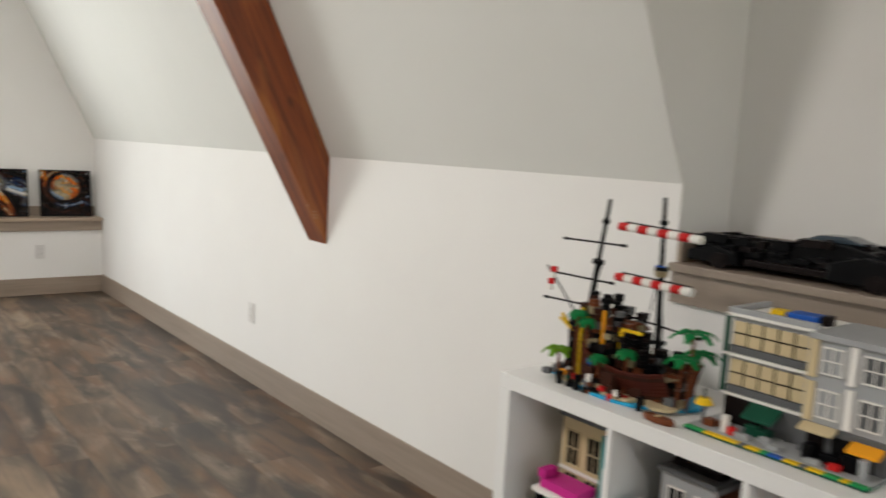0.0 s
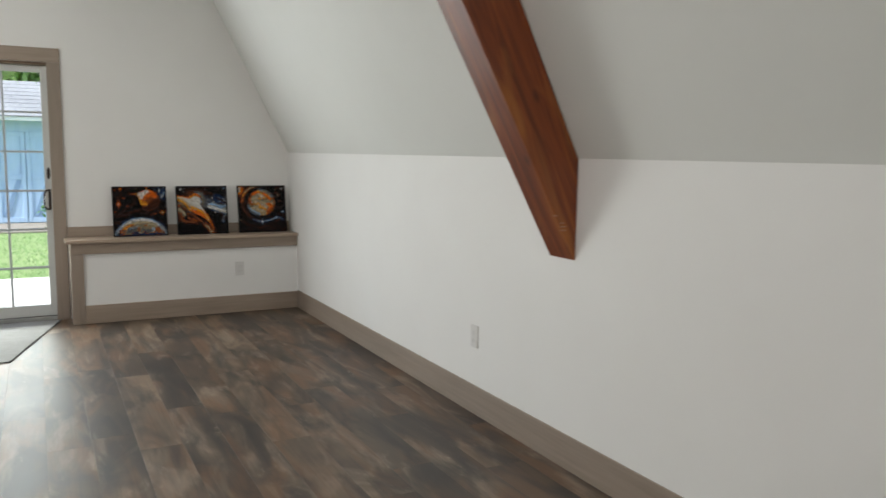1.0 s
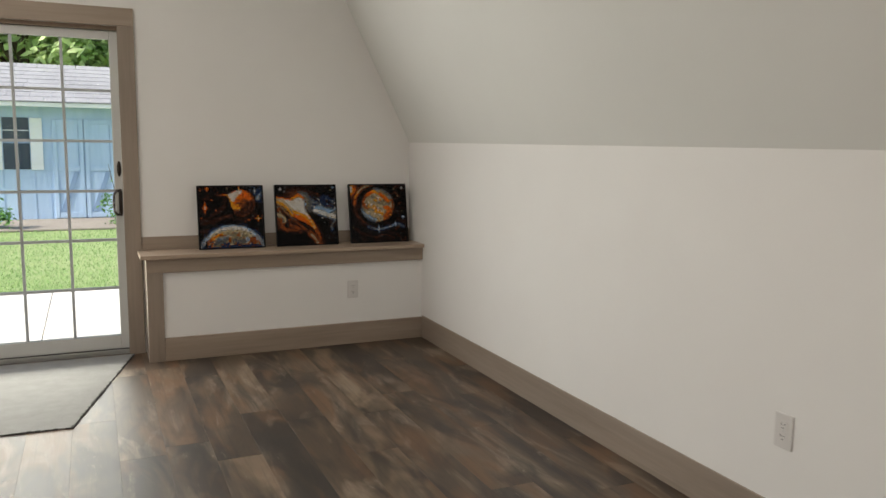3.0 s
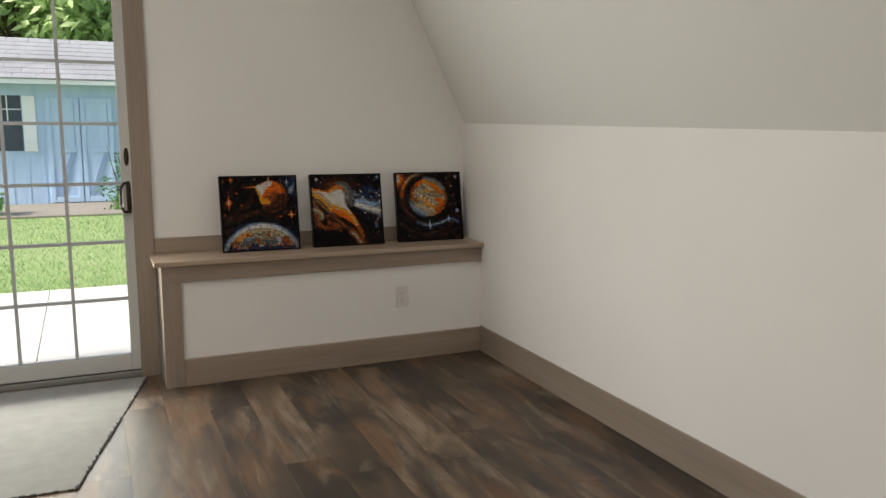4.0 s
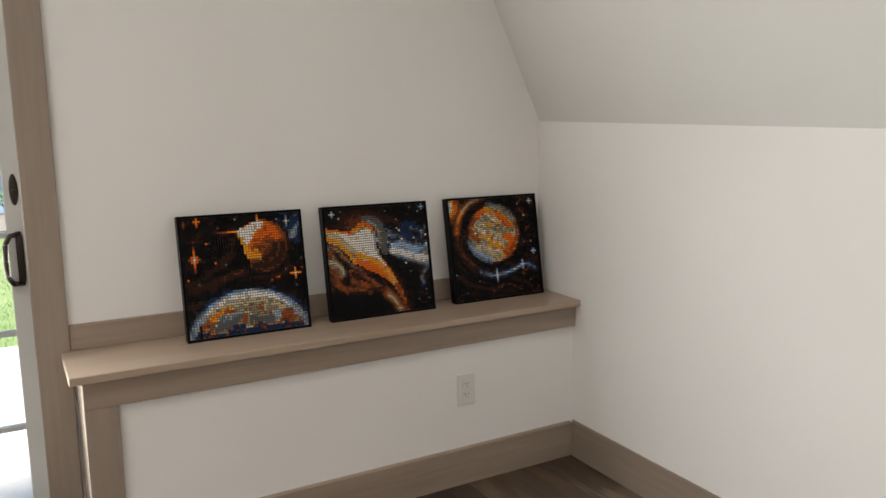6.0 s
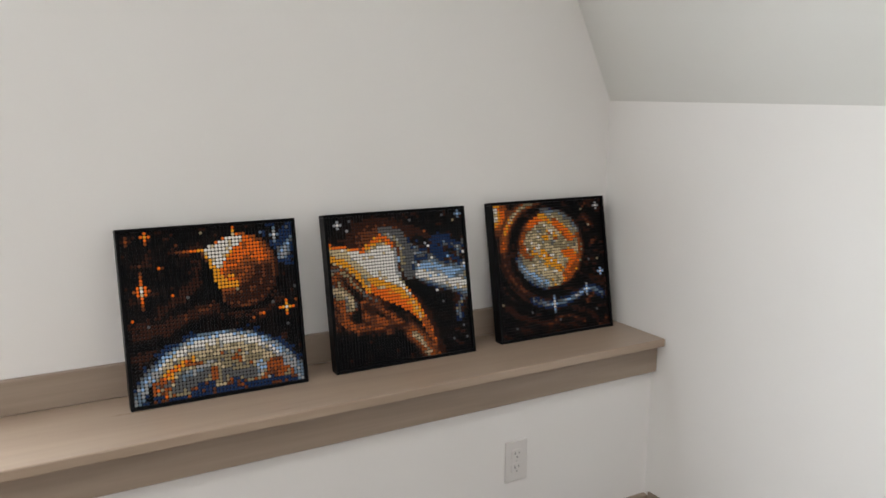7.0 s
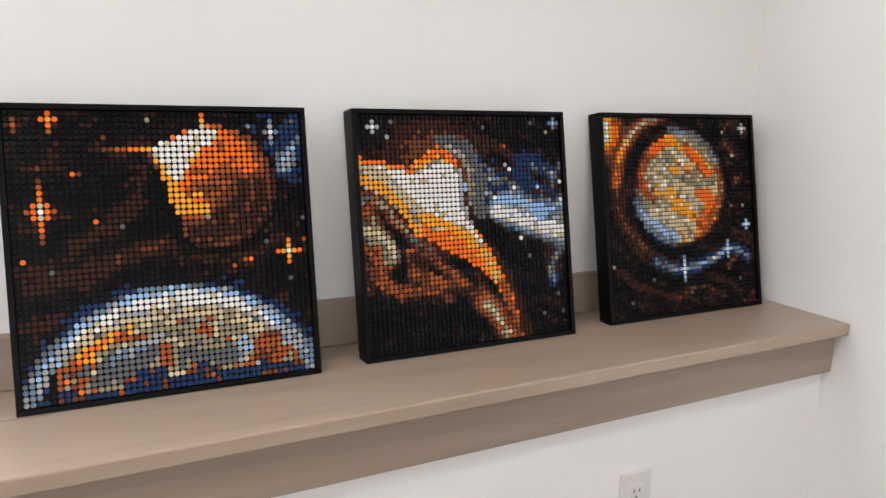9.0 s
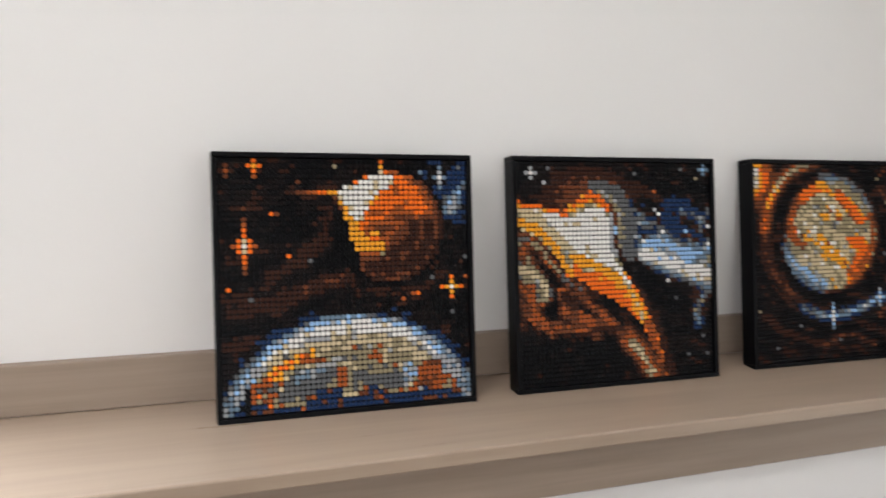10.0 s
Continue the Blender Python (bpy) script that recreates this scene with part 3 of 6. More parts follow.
def foliage(bm, centre, size, count, leaf, seed):
    """Many small leaves in an uneven cloud round a centre."""
    r = random.Random(seed)
    clumps = [Vector((r.gauss(0, 0.42), r.gauss(0, 0.42), r.gauss(0, 0.42))) for _ in range(16)]
    for _ in range(count):
        c = clumps[r.randrange(16)] + Vector((r.gauss(0, 0.17), r.gauss(0, 0.17), r.gauss(0, 0.17)))
        p = Vector(centre) + Vector((c.x * size[0], c.y * size[1], c.z * size[2]))
        q = Euler((r.uniform(-1, 1), r.uniform(-1, 1), r.uniform(0, 6.28))).to_matrix()
        s = leaf * r.uniform(0.6, 1.4)
        bm.faces.new([bm.verts.new(p + q @ Vector(o)) for o in ((-s, 0, 0), (0, -s * 0.5, 0.1 * s), (s, 0, 0), (0, s * 0.5, 0.1 * s))])


def tree(x, y, h, spread, seed):
    t = thing("tree", "leafy green tree behind the shed", "tree", "trees behind the shed", (x, y, OUT_Z))
    r = random.Random(seed)
    trunk = rod((0, 0, -0.1), (0.1, 0, h * 0.55), 0.22, 0.12, 10)
    for i in range(6):
        a = i * 1.05 + r.random()
        rod((0.05, 0, h * (0.3 + 0.04 * i)), (math.cos(a) * spread * 0.6, math.sin(a) * spread * 0.6, h * (0.5 + 0.07 * i)), 0.08, 0.03, 7, bm=trunk)
    part("trunk", trunk, BARK, t)
    crown = bmesh.new()
    foliage(crown, (0, 0, h * 0.55), (spread, spread, h * 0.5), 13000, 0.15, seed)
    part("crown", crown, LEAF, t)


for i, (x, y, h, s) in enumerate(((-5.5, 25, 7.5, 3.0), (-2.2, 24, 7.0, 2.6), (0.6, 25, 8.0, 2.9), (3.6, 24, 7.0, 2.7), (-8.5, 27, 9.0, 3.2), (-0.8, 28, 10.0, 3.2), (-4, 29, 10.0, 3.4))):
    tree(x, y, h, s, 30 + i)


def bush(x, y, h, w, seed):
    b = thing("bush", "green leafy weed bush in front of the shed", "bush", "", (x, y, OUT_Z))
    stems = bmesh.new()
    r = random.Random(seed)
    for i in range(9):
        rod((r.uniform(-.05, .05), r.uniform(-.05, .05), -0.02), (r.gauss(0, w * 0.4), r.gauss(0, w * 0.3), h * r.uniform(0.6, 1.0)), 0.008, 0.004, 5, bm=stems)
    part("stem", stems, BARK, b)
    leaves = bmesh.new()
    foliage(leaves, (0, 0, h * 0.42), (w, w * 0.7, h * 0.55), 1500, 0.035, seed)
    part("leaves", leaves, BUSH, b)


bush(-0.24, 15.9, 1.05, 0.38, 3)
bush(-2.35, 15.6, 0.75, 0.40, 5)

# ---- mosaic pictures on the ledge ----
N = 48


def line_gap(u, v, pts):
    """Distance from a bent line through points."""
    best = 99.0
    for (ax, ay), (bx, by) in zip(pts, pts[1:]):
        dx, dy = bx - ax, by - ay
        f = max(0.0, min(1.0, ((u - ax) * dx + (v - ay) * dy) / (dx * dx + dy * dy)))
        best = min(best, math.hypot(u - ax - f * dx, v - ay - f * dy))
    return best


def inside(u, v, pts):
    """True within a closed outline."""
    odd = False
    for (ax, ay), (bx, by) in zip(pts, pts[1:] + pts[:1]):
        if (ay > v) != (by > v) and u < ax + (bx - ax) * (v - ay) / (by - ay):
            odd = not odd
    return odd


def blot(u, v, cu, cv, ru, rv, turn=0.0):
    """Distance from an oval's middle, 1 on its edge."""
    c, s = math.cos(math.radians(turn)), math.sin(math.radians(turn))
    a, b = (u - cu) * c + (v - cv) * s, -(u - cu) * s + (v - cv) * c
    return math.hypot(a / ru, b / rv)


def along(x, pts):
    """Piecewise straight line through (x, y) points."""
    for (x0, y0), (x1, y1) in zip(pts, pts[1:]):
        if x <= x1:
            return y0 + (y1 - y0) * (x - x0) / (x1 - x0)
    return pts[-1][1]


TILE_TONES = {k: Vector([math.sqrt(c) for c in TINT[k]]) for k in ('black', 'soot', 'coffee', 'brown', 'rust', 'orange', 'amber', 'tan', 'dtan', 'white', 'lgrey', 'dgrey', 'sky', 'sand', 'navy')}


class Tile:
    """One tile of a picture: tones are laid over one another, then the nearest plastic colour is taken."""

    def __init__(self, u, v, seed):
        self.u, self.v, self.seed = u, v, seed
        self.c = TILE_TONES['black'].copy()
        self.fixed = None
        self.chance = random.Random(int(u) * 131 + int(v) * 7919 + seed).random()

    def over(self, tone, amount):
        if amount > 0:
            self.c = self.c.lerp(TILE_TONES[tone], min(1.0, amount))

    def stroke(self, tone, pts, wide, amount=1.0, soft=0.7):
        d = line_gap(self.u, self.v, pts)
        if d < wide + soft:
            self.over(tone, amount * min(1.0, (wide + soft - d) / (2 * soft)))

    def spot(self, tone, cu, cv, ru, rv, turn=0.0, amount=1.0, soft=0.25):
        d = blot(self.u, self.v, cu, cv, ru, rv, turn)
        if d < 1 + soft:
            self.over(tone, amount * min(1.0, (1 + soft - d) / (2 * soft)))

    def cloud(self, tone, su, sv, slant, seed, level, gain, amount=1.0):
        """Streaks of noise, su and sv per tile, turned by slant degrees."""
        c, s = math.cos(math.radians(slant)), math.sin(math.radians(slant))
        a, b = self.u * c + self.v * s, -self.u * s + self.v * c
        n = noise.noise((a * su, b * sv, seed)) + 0.45 * noise.noise((a * su * 2.3, b * sv * 2.3, seed + 4.0))
        self.over(tone, amount * max(0.0, min(1.0, (n - level) * gain)))

    def star(self, cu, cv, arm, cross, tones):
        du, dv = abs(self.u - cu), abs(self.v - cv)
        if du < 0.6 and dv < arm + 0.3:
            self.fixed = tones[min(len(tones) - 1, int(dv * len(tones) / (arm + 0.3)))]
        elif dv < 0.6 and du < cross + 0.3:
            self.fixed = tones[min(len(tones) - 1, int(du * len(tones) / (cross + 0.3)))]
        elif arm > 4 and du < 1.2 and dv < 1.2:
            self.fixed = tones[2]

    def dots(self, *spots):
        for cu, cv, tone in spots:
            if int(self.u) == cu and int(self.v) == cv:
                self.fixed = tone

    def tone(self, grain=0.30):
        if self.fixed:
            return self.fixed
        c = self.c * (1.0 + grain * (self.chance - 0.5))
        return min(TILE_TONES, key=lambda k: (TILE_TONES[k] - c).length_squared)


def orange_planet(u, v):
    """A burning planet over the rim of a pale world."""
    t = Tile(u, v, 1)
    low = 27.3 - math.hypot(u - 24.2, v - 57.0)
    r = math.hypot(u - 32.0, v - 13.2)
    if low > -1.6:
        n = noise.noise((u * 0.3, v * 0.45, 2.0))
        d, edge = low + 0.35 * n, abs(u - 24) / 24
        t.over('navy', 0.55 if edge > 0.3 else 0.2)
        for tone, at in (('sand', 0.2), ('sky', 0.8), ('white', 1.6 + 0.4 * edge), ('lgrey', 3.9 - 1.2 * edge), ('tan', 4.5 - 1.2 * edge), ('dtan', 6.2 - edge)):
            t.over(tone, d - at + 0.5)
        if edge > 0.68 and d > 0.6:
            t.over('sand', min(0.75, (edge - 0.62) * 2.6))
        if d > 4.2 - edge:
            t.cloud('tan', 0.16, 0.55, -8 + 20 * (u - 24) / 24, 4.0, 0.12, 5, 0.9)
            t.cloud('dtan', 0.16, 0.6, -8, 9.0, 0.2, 5, 0.8)
            t.stroke('orange', [(6.5, 43.5), (9.5, 40.3), (14.0, 37.9), (16.8, 36.8)], 0.8, 0.5 + 0.6 * t.chance)
            t.spot('rust', 7.0, 44.0, 3.0, 3.2, 0, 0.7)
            t.cloud('dgrey', 0.35, 0.45, -20, 97.0, 0.05, 5, 0.8 if u < 12 else 0.0)
            t.cloud('orange', 0.4, 0.4, -30, 14.0, 0.15, 4, 0.9 if u < 11 and d > 4 else 0.0)
            t.spot('rust', 42.0, 43.6, 6.2, 3.8, 15, 0.85)
            t.cloud('brown', 0.35, 0.35, 10, 16.0, 0.0, 4, 1.0 if u > 37 else 0.0)
            t.cloud('lgrey', 0.25, 0.6, -15, 17.0, 0.28, 6, 0.8 if u > 37 else 0.0)
            t.cloud('rust', 0.30, 0.50, -10, 91.0, 0.12, 5, 0.85 if d > 6.0 else 0.0)
            t.spot('dgrey', 15.6, 42.6, 5.6, 2.4, -24, 1.0, 0.2)
            t.spot('lgrey', 17.0, 40.4, 4.0, 1.0, -24, 0.8)
            t.spot('dgrey', 29.8, 42.5, 6.3, 2.0, 4, 1.0, 0.2)
            t.spot('dtan', 30.5, 41.3, 3.2, 0.8, 0, 0.9)
            t.spot('sky', 35.3, 41.8, 1.6, 1.7, 0, 0.8)
            t.spot('rust', 22.2, 43.0, 1.3, 1.6, 30, 0.9)
        floor_line = 45.6 + 1.5 * noise.noise((u * 0.22, 3.0, 8.0)) - (1.4 if 17 < u < 22 or 25 < u < 29 else 0) + (1.6 if 8 < u < 15 else 0)
        if v > floor_line and d > 4:
            t.over('brown' if t.chance < 0.22 else 'navy', 0.95)
        if u < 5.5 and d > 3.4:
            t.over('navy' if t.chance > 0.3 else 'black', 1.0)
        t.dots((18, 32, 'white'), (37, 45, 'lgrey'), (10, 43, 'tan'), (34, 44, 'lgrey'), (29, 46, 'rust'), (30, 47, 'brown'))
        return t.tone(0.42)
    # dim swirls of the sky
    t.cloud('coffee', 0.12, 0.34, -24, 21.0, 0.04, 3.0, 0.85)
    t.cloud('brown', 0.30, 0.55, -20, 27.0, 0.46, 4, 0.8)
    t.cloud('soot', 0.25, 0.45, -10, 25.0, -0.1, 3, 0.6)
    t.stroke('coffee', [(2.5, 29.0), (8.5, 27.2), (12.9, 26.3), (17.4, 24.6), (22.0, 22.9), (25.9, 20.9)], 1.8, 0.9, 1.0)
    t.stroke('brown', [(12.9, 26.0), (17.4, 24.4), (22.0, 22.6), (25.0, 21.2)], 0.6, 0.35 + 0.5 * t.chance)
    t.stroke('coffee', [(21.2, 9.6), (20.8, 12.5), (18.8, 16.0), (14.0, 20.0), (9.0, 22.4)], 1.3, 0.95, 0.9)
    t.stroke('brown', [(20.6, 12.6), (18.0, 16.6), (15.0, 18.8)], 0.4, 0.5)
    t.stroke('coffee', [(27.5, 25.6), (33.0, 26.3), (39.0, 25.4), (43.0, 22.5)], 0.9, 0.9)
    t.spot('black', 21.0, 19.6, 2.6, 2.4, -30, 0.7)
    if u > 38.5 and v < 13:
        t.cloud('navy', 0.30, 0.30, 20, 12.0, -0.15, 3, 0.9)
        t.spot('navy', 45.5, 6.0, 2.6, 6.2, 20, 0.85)
        t.spot('sand', 45.2, 8.6, 1.8, 2.8, 25, 0.8)
        t.stroke('sky', [(47.3, 5.0), (45.6, 7.2), (44.4, 10.2)], 0.4, 0.9)
        t.stroke('white', [(43.8, 7.8), (45.2, 8.4), (44.9, 10.0)], 0.1, 0.9)
    # the planet
    left = along(v, ((0, 25.0), (4, 23.5), (7, 21.7), (9.5, 22.7), (12, 23.5), (15.7, 24.3), (18, 25.4), (22, 26.2), (24, 29)))
    if r < 11.6:
        t.over('black', (12.2 - r) * 1.2)
    if r < 10.9 and u > left:
        heat = max(0.0, 1.0 - (u - 26) / 17.0 - max(0.0, v - 10) / 14.0)
        t.over('coffee', 1.0)
        t.over('brown', (0.35 + 0.9 * heat + 0.35 * math.cos(r * 1.9)) * min(1.0, (11.2 - r) * 1.2))
        t.cloud('coffee', 0.3, 0.3, 30, 44.0, 0.05, 3, 0.6)
        t.over('rust', (heat - 0.12) * 1.9)
        t.over('orange', (heat - 0.42) * 2.6)
        t.over('amber', (heat - 0.66) * 2.5)
        t.stroke('rust', [(24.0, 4.6), (29.0, 2.9), (34.0, 3.6), (38.0, 6.2), (40.2, 10.0)], 1.5, 1.0, 1.0)
        t.stroke('orange', [(24.0, 4.8), (28.0, 3.4), (33.5, 4.0), (37.0, 6.6), (38.6, 9.6)], 1.1, 1.0)
        t.stroke('amber', [(29.6, 7.6), (33.0, 6.6), (36.4, 8.0), (38.0, 10.0)], 0.5, 0.9)
        t.stroke('orange', [(30.6, 8.2), (34.5, 8.6), (37.8, 10.4)], 1.0, 0.95)
        t.stroke('orange', [(left + 0.6, v), (left + 1.7, v)], 0.6, 1.0 if v < 17.8 else 0.0)
        t.stroke('amber', [(23.4, 9.6), (24.6, 12.5), (25.8, 16.6), (29.8, 17.0)], 1.5, 0.95)
        t.stroke('amber', [(27.0, 15.6), (29.4, 14.6)], 0.6, 0.8)
        t.stroke('orange', [(27.6, 12.0), (31.5, 11.2), (33.6, 14.2), (31.4, 15.6)], 0.4, 0.55 + 0.5 * t.chance)
        t.spot('brown', 29.6, 13.2, 1.6, 0.8, 0, 0.8)
        t.spot('brown', 28.9, 10.2, 1.7, 0.7, 0, 0.7)
        t.stroke('tan', [(24.8, 8.2), (25.0, 12.4), (26.0, 14.0)], 0.3, 0.6)
        t.stroke('amber', [(22.2, 7.2), (24.4, 9.0), (27.5, 8.2), (29.2, 6.2)], 0.8, 0.9)
    if inside(u, v, [(21.6, 5.9), (24.6, 5.0), (26.8, 4.0), (30.0, 2.6), (33.4, 3.4), (33.0, 5.2), (30.0, 6.4), (28.4, 8.6), (26.6, 12.4), (25.0, 11.6), (23.6, 8.8), (22.2, 7.2)]):
        t.over('white', 1.0)
        t.over('tan', 0.8 if t.chance < 0.16 else 0.0)
    t.stroke('amber', [(22.0, 7.8), (23.4, 9.8), (24.8, 12.6), (25.6, 15.0)], 0.5, 1.0, 0.4)
    if int(v) == 6 and 12 < u < 22:
        t.fixed = 'coffee' if u < 14 else 'brown' if u < 16 else 'rust' if u < 18 else 'orange' if u < 20 else 'amber'
    if int(u) == 30 and v < 3:
        t.fixed = 'orange' if v < 1 else 'amber' if v < 2 else 'tan'
    t.star(4.5, 16.5, 5.0, 2.7, ('white', 'tan', 'orange', 'orange', 'rust', 'brown'))
    t.star(44.5, 25.5, 2.4, 2.0, ('white', 'amber', 'orange'))
    t.star(6.5, 1.5, 2.0, 1.4, ('amber', 'orange', 'rust'))
    t.star(42.5, 3.5, 2.0, 1.2, ('white', 'lgrey', 'sand'))
    t.star(1.5, 2.5, 1.3, 1.2, ('rust', 'brown', 'coffee'))
    t.dots((9, 10, 'orange'), (12, 18, 'orange'), (1, 24, 'orange'), (5, 26, 'dgrey'), (16, 19, 'dgrey'), (21, 1, 'dtan'), (40, 23, 'dgrey'), (47, 19, 'dgrey'), (44, 30, 'dgrey'), (38, 2, 'sand'), (46, 1, 'dgrey'), (30, 18, 'dtan'), (37, 26, 'orange'), (36, 26, 'rust'), (34, 27, 'rust'), (47, 23, 'rust'), (13, 1, 'coffee'), (14, 4, 'brown'))
    return t.tone()


def comet(u, v):
    """A pale burning tongue across dark clouds."""
    t = Tile(u, v, 2)
    # dim upper sky with a warm glow round the head
    t.cloud('coffee', 0.12, 0.32, 20, 43.0, -0.05, 3, 0.9)
    t.spot('coffee', 18.0, 10.0, 14.0, 10.5, 10, 0.95, 0.35)
    t.spot('brown', 17.5, 9.0, 8.5, 6.4, 5, 0.75, 0.35)
    # blue clouds
    if u > 27:
        t.stroke('navy', [(30.0, 14.0), (37.0, 17.0), (48.0, 22.0)], 6.5, 0.5, 2.0)
        t.stroke('navy', [(38.0, 9.5), (44.0, 10.0), (48.0, 13.0)], 2.2, 0.9, 1.2)
        t.stroke('navy', [(47.5, 27.0), (44.0, 33.0), (44.5, 40.0)], 2.2, 0.6, 1.4)
        t.cloud('coffee', 0.14, 0.4, 28, 37.0, 0.05, 4, 0.8)
        t.cloud('black', 0.14, 0.4, 28, 31.0, -0.05, 4, 0.85)
        t.stroke('dgrey', [(29.4, 14.0), (34.8, 15.0), (41.0, 17.4), (47.6, 21.0)], 2.4, 0.6, 1.8)
        t.cloud('sand', 0.20, 0.45, 26, 35.0, 0.1, 4, 0.85 if 11 < v - 0.35 * (u - 30) < 22 else 0.0)
        t.stroke('sand', [(40.0, 11.6), (44.0, 12.0), (46.2, 14.2)], 0.5, 0.9)
        t.stroke('lgrey', [(45.4, 15.0), (47.6, 10.4)], 0.3, 0.8)
        t.stroke('sky', [(31.0, 18.6), (35.0, 17.8), (39.0, 19.4), (42.0, 21.4)], 1.5, 0.95)
        t.stroke('sky', [(41.0, 21.6), (44.5, 21.0), (47.6, 19.4)], 1.0, 0.9)
        t.stroke('sand', [(29.0, 20.4), (31.0, 21.6), (34.0, 23.8), (41.0, 26.0), (47.5, 28.5)], 0.9, 0.8)
        t.stroke('white', [(31.0, 20.4), (35.0, 21.4), (38.0, 22.8), (42.0, 24.4), (47.6, 26.0)], 1.7, 1.0)
        t.stroke('white', [(44.6, 23.6), (47.6, 22.0)], 0.6, 0.8)
        t.stroke('lgrey', [(47.2, 27.0), (46.6, 29.8), (45.0, 31.5), (43.5, 34.0), (44.8, 36.6)], 0.5, 0.85)
        t.cloud('sky', 0.7, 0.7, 0, 77.0, 0.3, 6, 0.6 if 15 < v - 0.3 * (u - 30) < 22 else 0.0)
        if v > 27 and u < 42:
            t.over('black', 0.6)
    # cool halo of the head
    t.stroke('dgrey', [(18.6, 5.4), (23.6, 6.4), (26.4, 10.0), (27.3, 15.0), (26.6, 20.6)], 1.5, 0.95)
    t.stroke('lgrey', [(20.0, 6.6), (23.4, 8.6), (24.8, 12.0), (24.8, 18.0)], 0.8, 0.8)
    # folds under the tongue
    under = along(u, ((0, 14.5), (5.6, 17.6), (9, 22.0), (13, 26.5), (20, 30.5), (25, 34.5), (28, 38), (31, 42)))
    fold = along(u, ((0, 38.5), (10, 39.5), (18, 40.0), (27, 38.6), (31, 42))) + 2.4 * noise.noise((u * 0.22, v * 0.3, 5.0)) - 0.4
    if under < v < fold and u < 29:
        t.over('coffee', 1.0)
        t.cloud('brown', 0.14, 0.42, 34, 51.0, -0.25, 4, 1.0)
        t.cloud('black', 0.16, 0.5, 36, 58.0, 0.22, 5, 0.8)
        t.cloud('rust', 0.20, 0.55, 34, 55.0, 0.12, 5, 0.85)
        t.over('black', 0.95 - (fold - v) * 0.24)
        t.spot('rust', 2.6, 18.6, 3.0, 2.4, 40, 0.7)
        t.cloud('dtan', 0.5, 0.5, 0, 59.0, 0.05, 5, 0.9 if u < 6 and 15.5 < v < 22 else 0.0)
        t.stroke('black', [(4.0, 19.8), (5.2, 22.0), (8.4, 26.6)], 0.8, 0.9)
        t.stroke('rust', [(0.0, 26.2), (3.0, 27.6), (4.4, 32.0)], 1.6, 0.7)
        t.stroke('tan', [(0.3, 22.8), (3.4, 23.6), (5.8, 26.2), (6.4, 28.8)], 1.1, 1.0)
        t.stroke('dtan', [(1.0, 24.8), (4.2, 26.0), (5.2, 29.2)], 0.8, 0.7)
        t.spot('black', 7.4, 32.2, 1.9, 1.7, 40, 1.0)
        t.stroke('black', [(8.4, 28.0), (8.6, 30.5)], 0.6, 0.9)
        t.stroke('rust', [(10.0, 31.0), (12.0, 33.4), (17.4, 35.2), (20.0, 34.6)], 0.6, 1.0)
        t.stroke('rust', [(5.8, 34.4), (10.0, 35.8), (16.0, 36.4)], 0.6, 0.9)
        t.stroke('rust', [(15.6, 29.0), (18.0, 31.0), (20.6, 33.2)], 0.7, 0.9)
        t.stroke('black', [(18.0, 30.0), (22.0, 32.6), (26.5, 37.0)], 0.8, 0.95)
    if v >= fold - 0.6 and u < 25:
        t.over('black', 0.9)
        t.cloud('coffee', 0.3, 0.5, 10, 61.0, 0.25, 5, 0.7)
    # the tongue
    t.stroke('coffee', [(24.0, 24.6), (29.6, 30.0), (33.6, 37.0), (36.4, 47.0)], 1.5, 0.9)
    tongue = [(0.0, 8.2), (4.8, 9.2), (10.8, 10.8), (13.6, 8.6), (17.6, 6.0), (20.8, 8.0), (22.4, 11.0), (23.6, 14.0), (23.4, 19.0), (25.0, 23.0), (28.2, 27.8), (31.2, 33.0), (33.6, 38.6), (35.2, 44.0), (35.6, 48.0), (33.8, 48.0), (32.4, 41.6), (29.4, 36.0), (25.8, 32.4), (21.0, 29.6), (15.0, 26.0), (11.4, 24.6), (9.6, 21.4), (6.4, 17.4), (0.0, 14.2)]
    if inside(u, v, tongue):
        t.over('dtan', 1.0)
        t.over('tan', 0.9 if u < 14 else 0.3)
        if v > 23.5:
            t.over('orange', 1.0)
            t.over('amber', 0.9 if t.chance < 0.28 else 0.0)
        t.stroke('orange', [(0.0, 8.6), (5.0, 9.6), (11.0, 11.2), (14.0, 9.2), (17.8, 6.8), (20.4, 8.6), (21.6, 10.6)], 0.9, 1.0)
        t.stroke('amber', [(12.0, 11.2), (15.0, 9.6), (19.0, 8.8), (21.6, 10.4)], 0.3, 0.8)
        t.stroke('amber', [(0.0, 12.6), (4.6, 14.4), (8.2, 18.0), (10.4, 22.0), (11.6, 24.6)], 1.0, 1.0)
        t.stroke('tan', [(9.4, 15.6), (12.4, 19.4), (15.6, 22.0), (18.0, 23.2)], 0.8, 0.9)
        t.stroke('dgrey', [(11.6, 20.6), (14.4, 23.6), (18.4, 26.0), (22.6, 28.6)], 0.4, 0.5 + 0.6 * t.chance)
        t.stroke('amber', [(13.0, 20.4), (18.2, 22.6), (22.4, 24.6), (25.0, 27.4)], 1.0, 0.95)
        t.stroke('orange', [(13.4, 23.2), (16.0, 25.6), (21.6, 28.8), (24.0, 30.2)], 0.9, 1.0)
        t.stroke('amber', [(24.6, 25.6), (27.6, 29.6), (29.8, 34.0), (31.4, 37.4)], 0.6, 0.9)
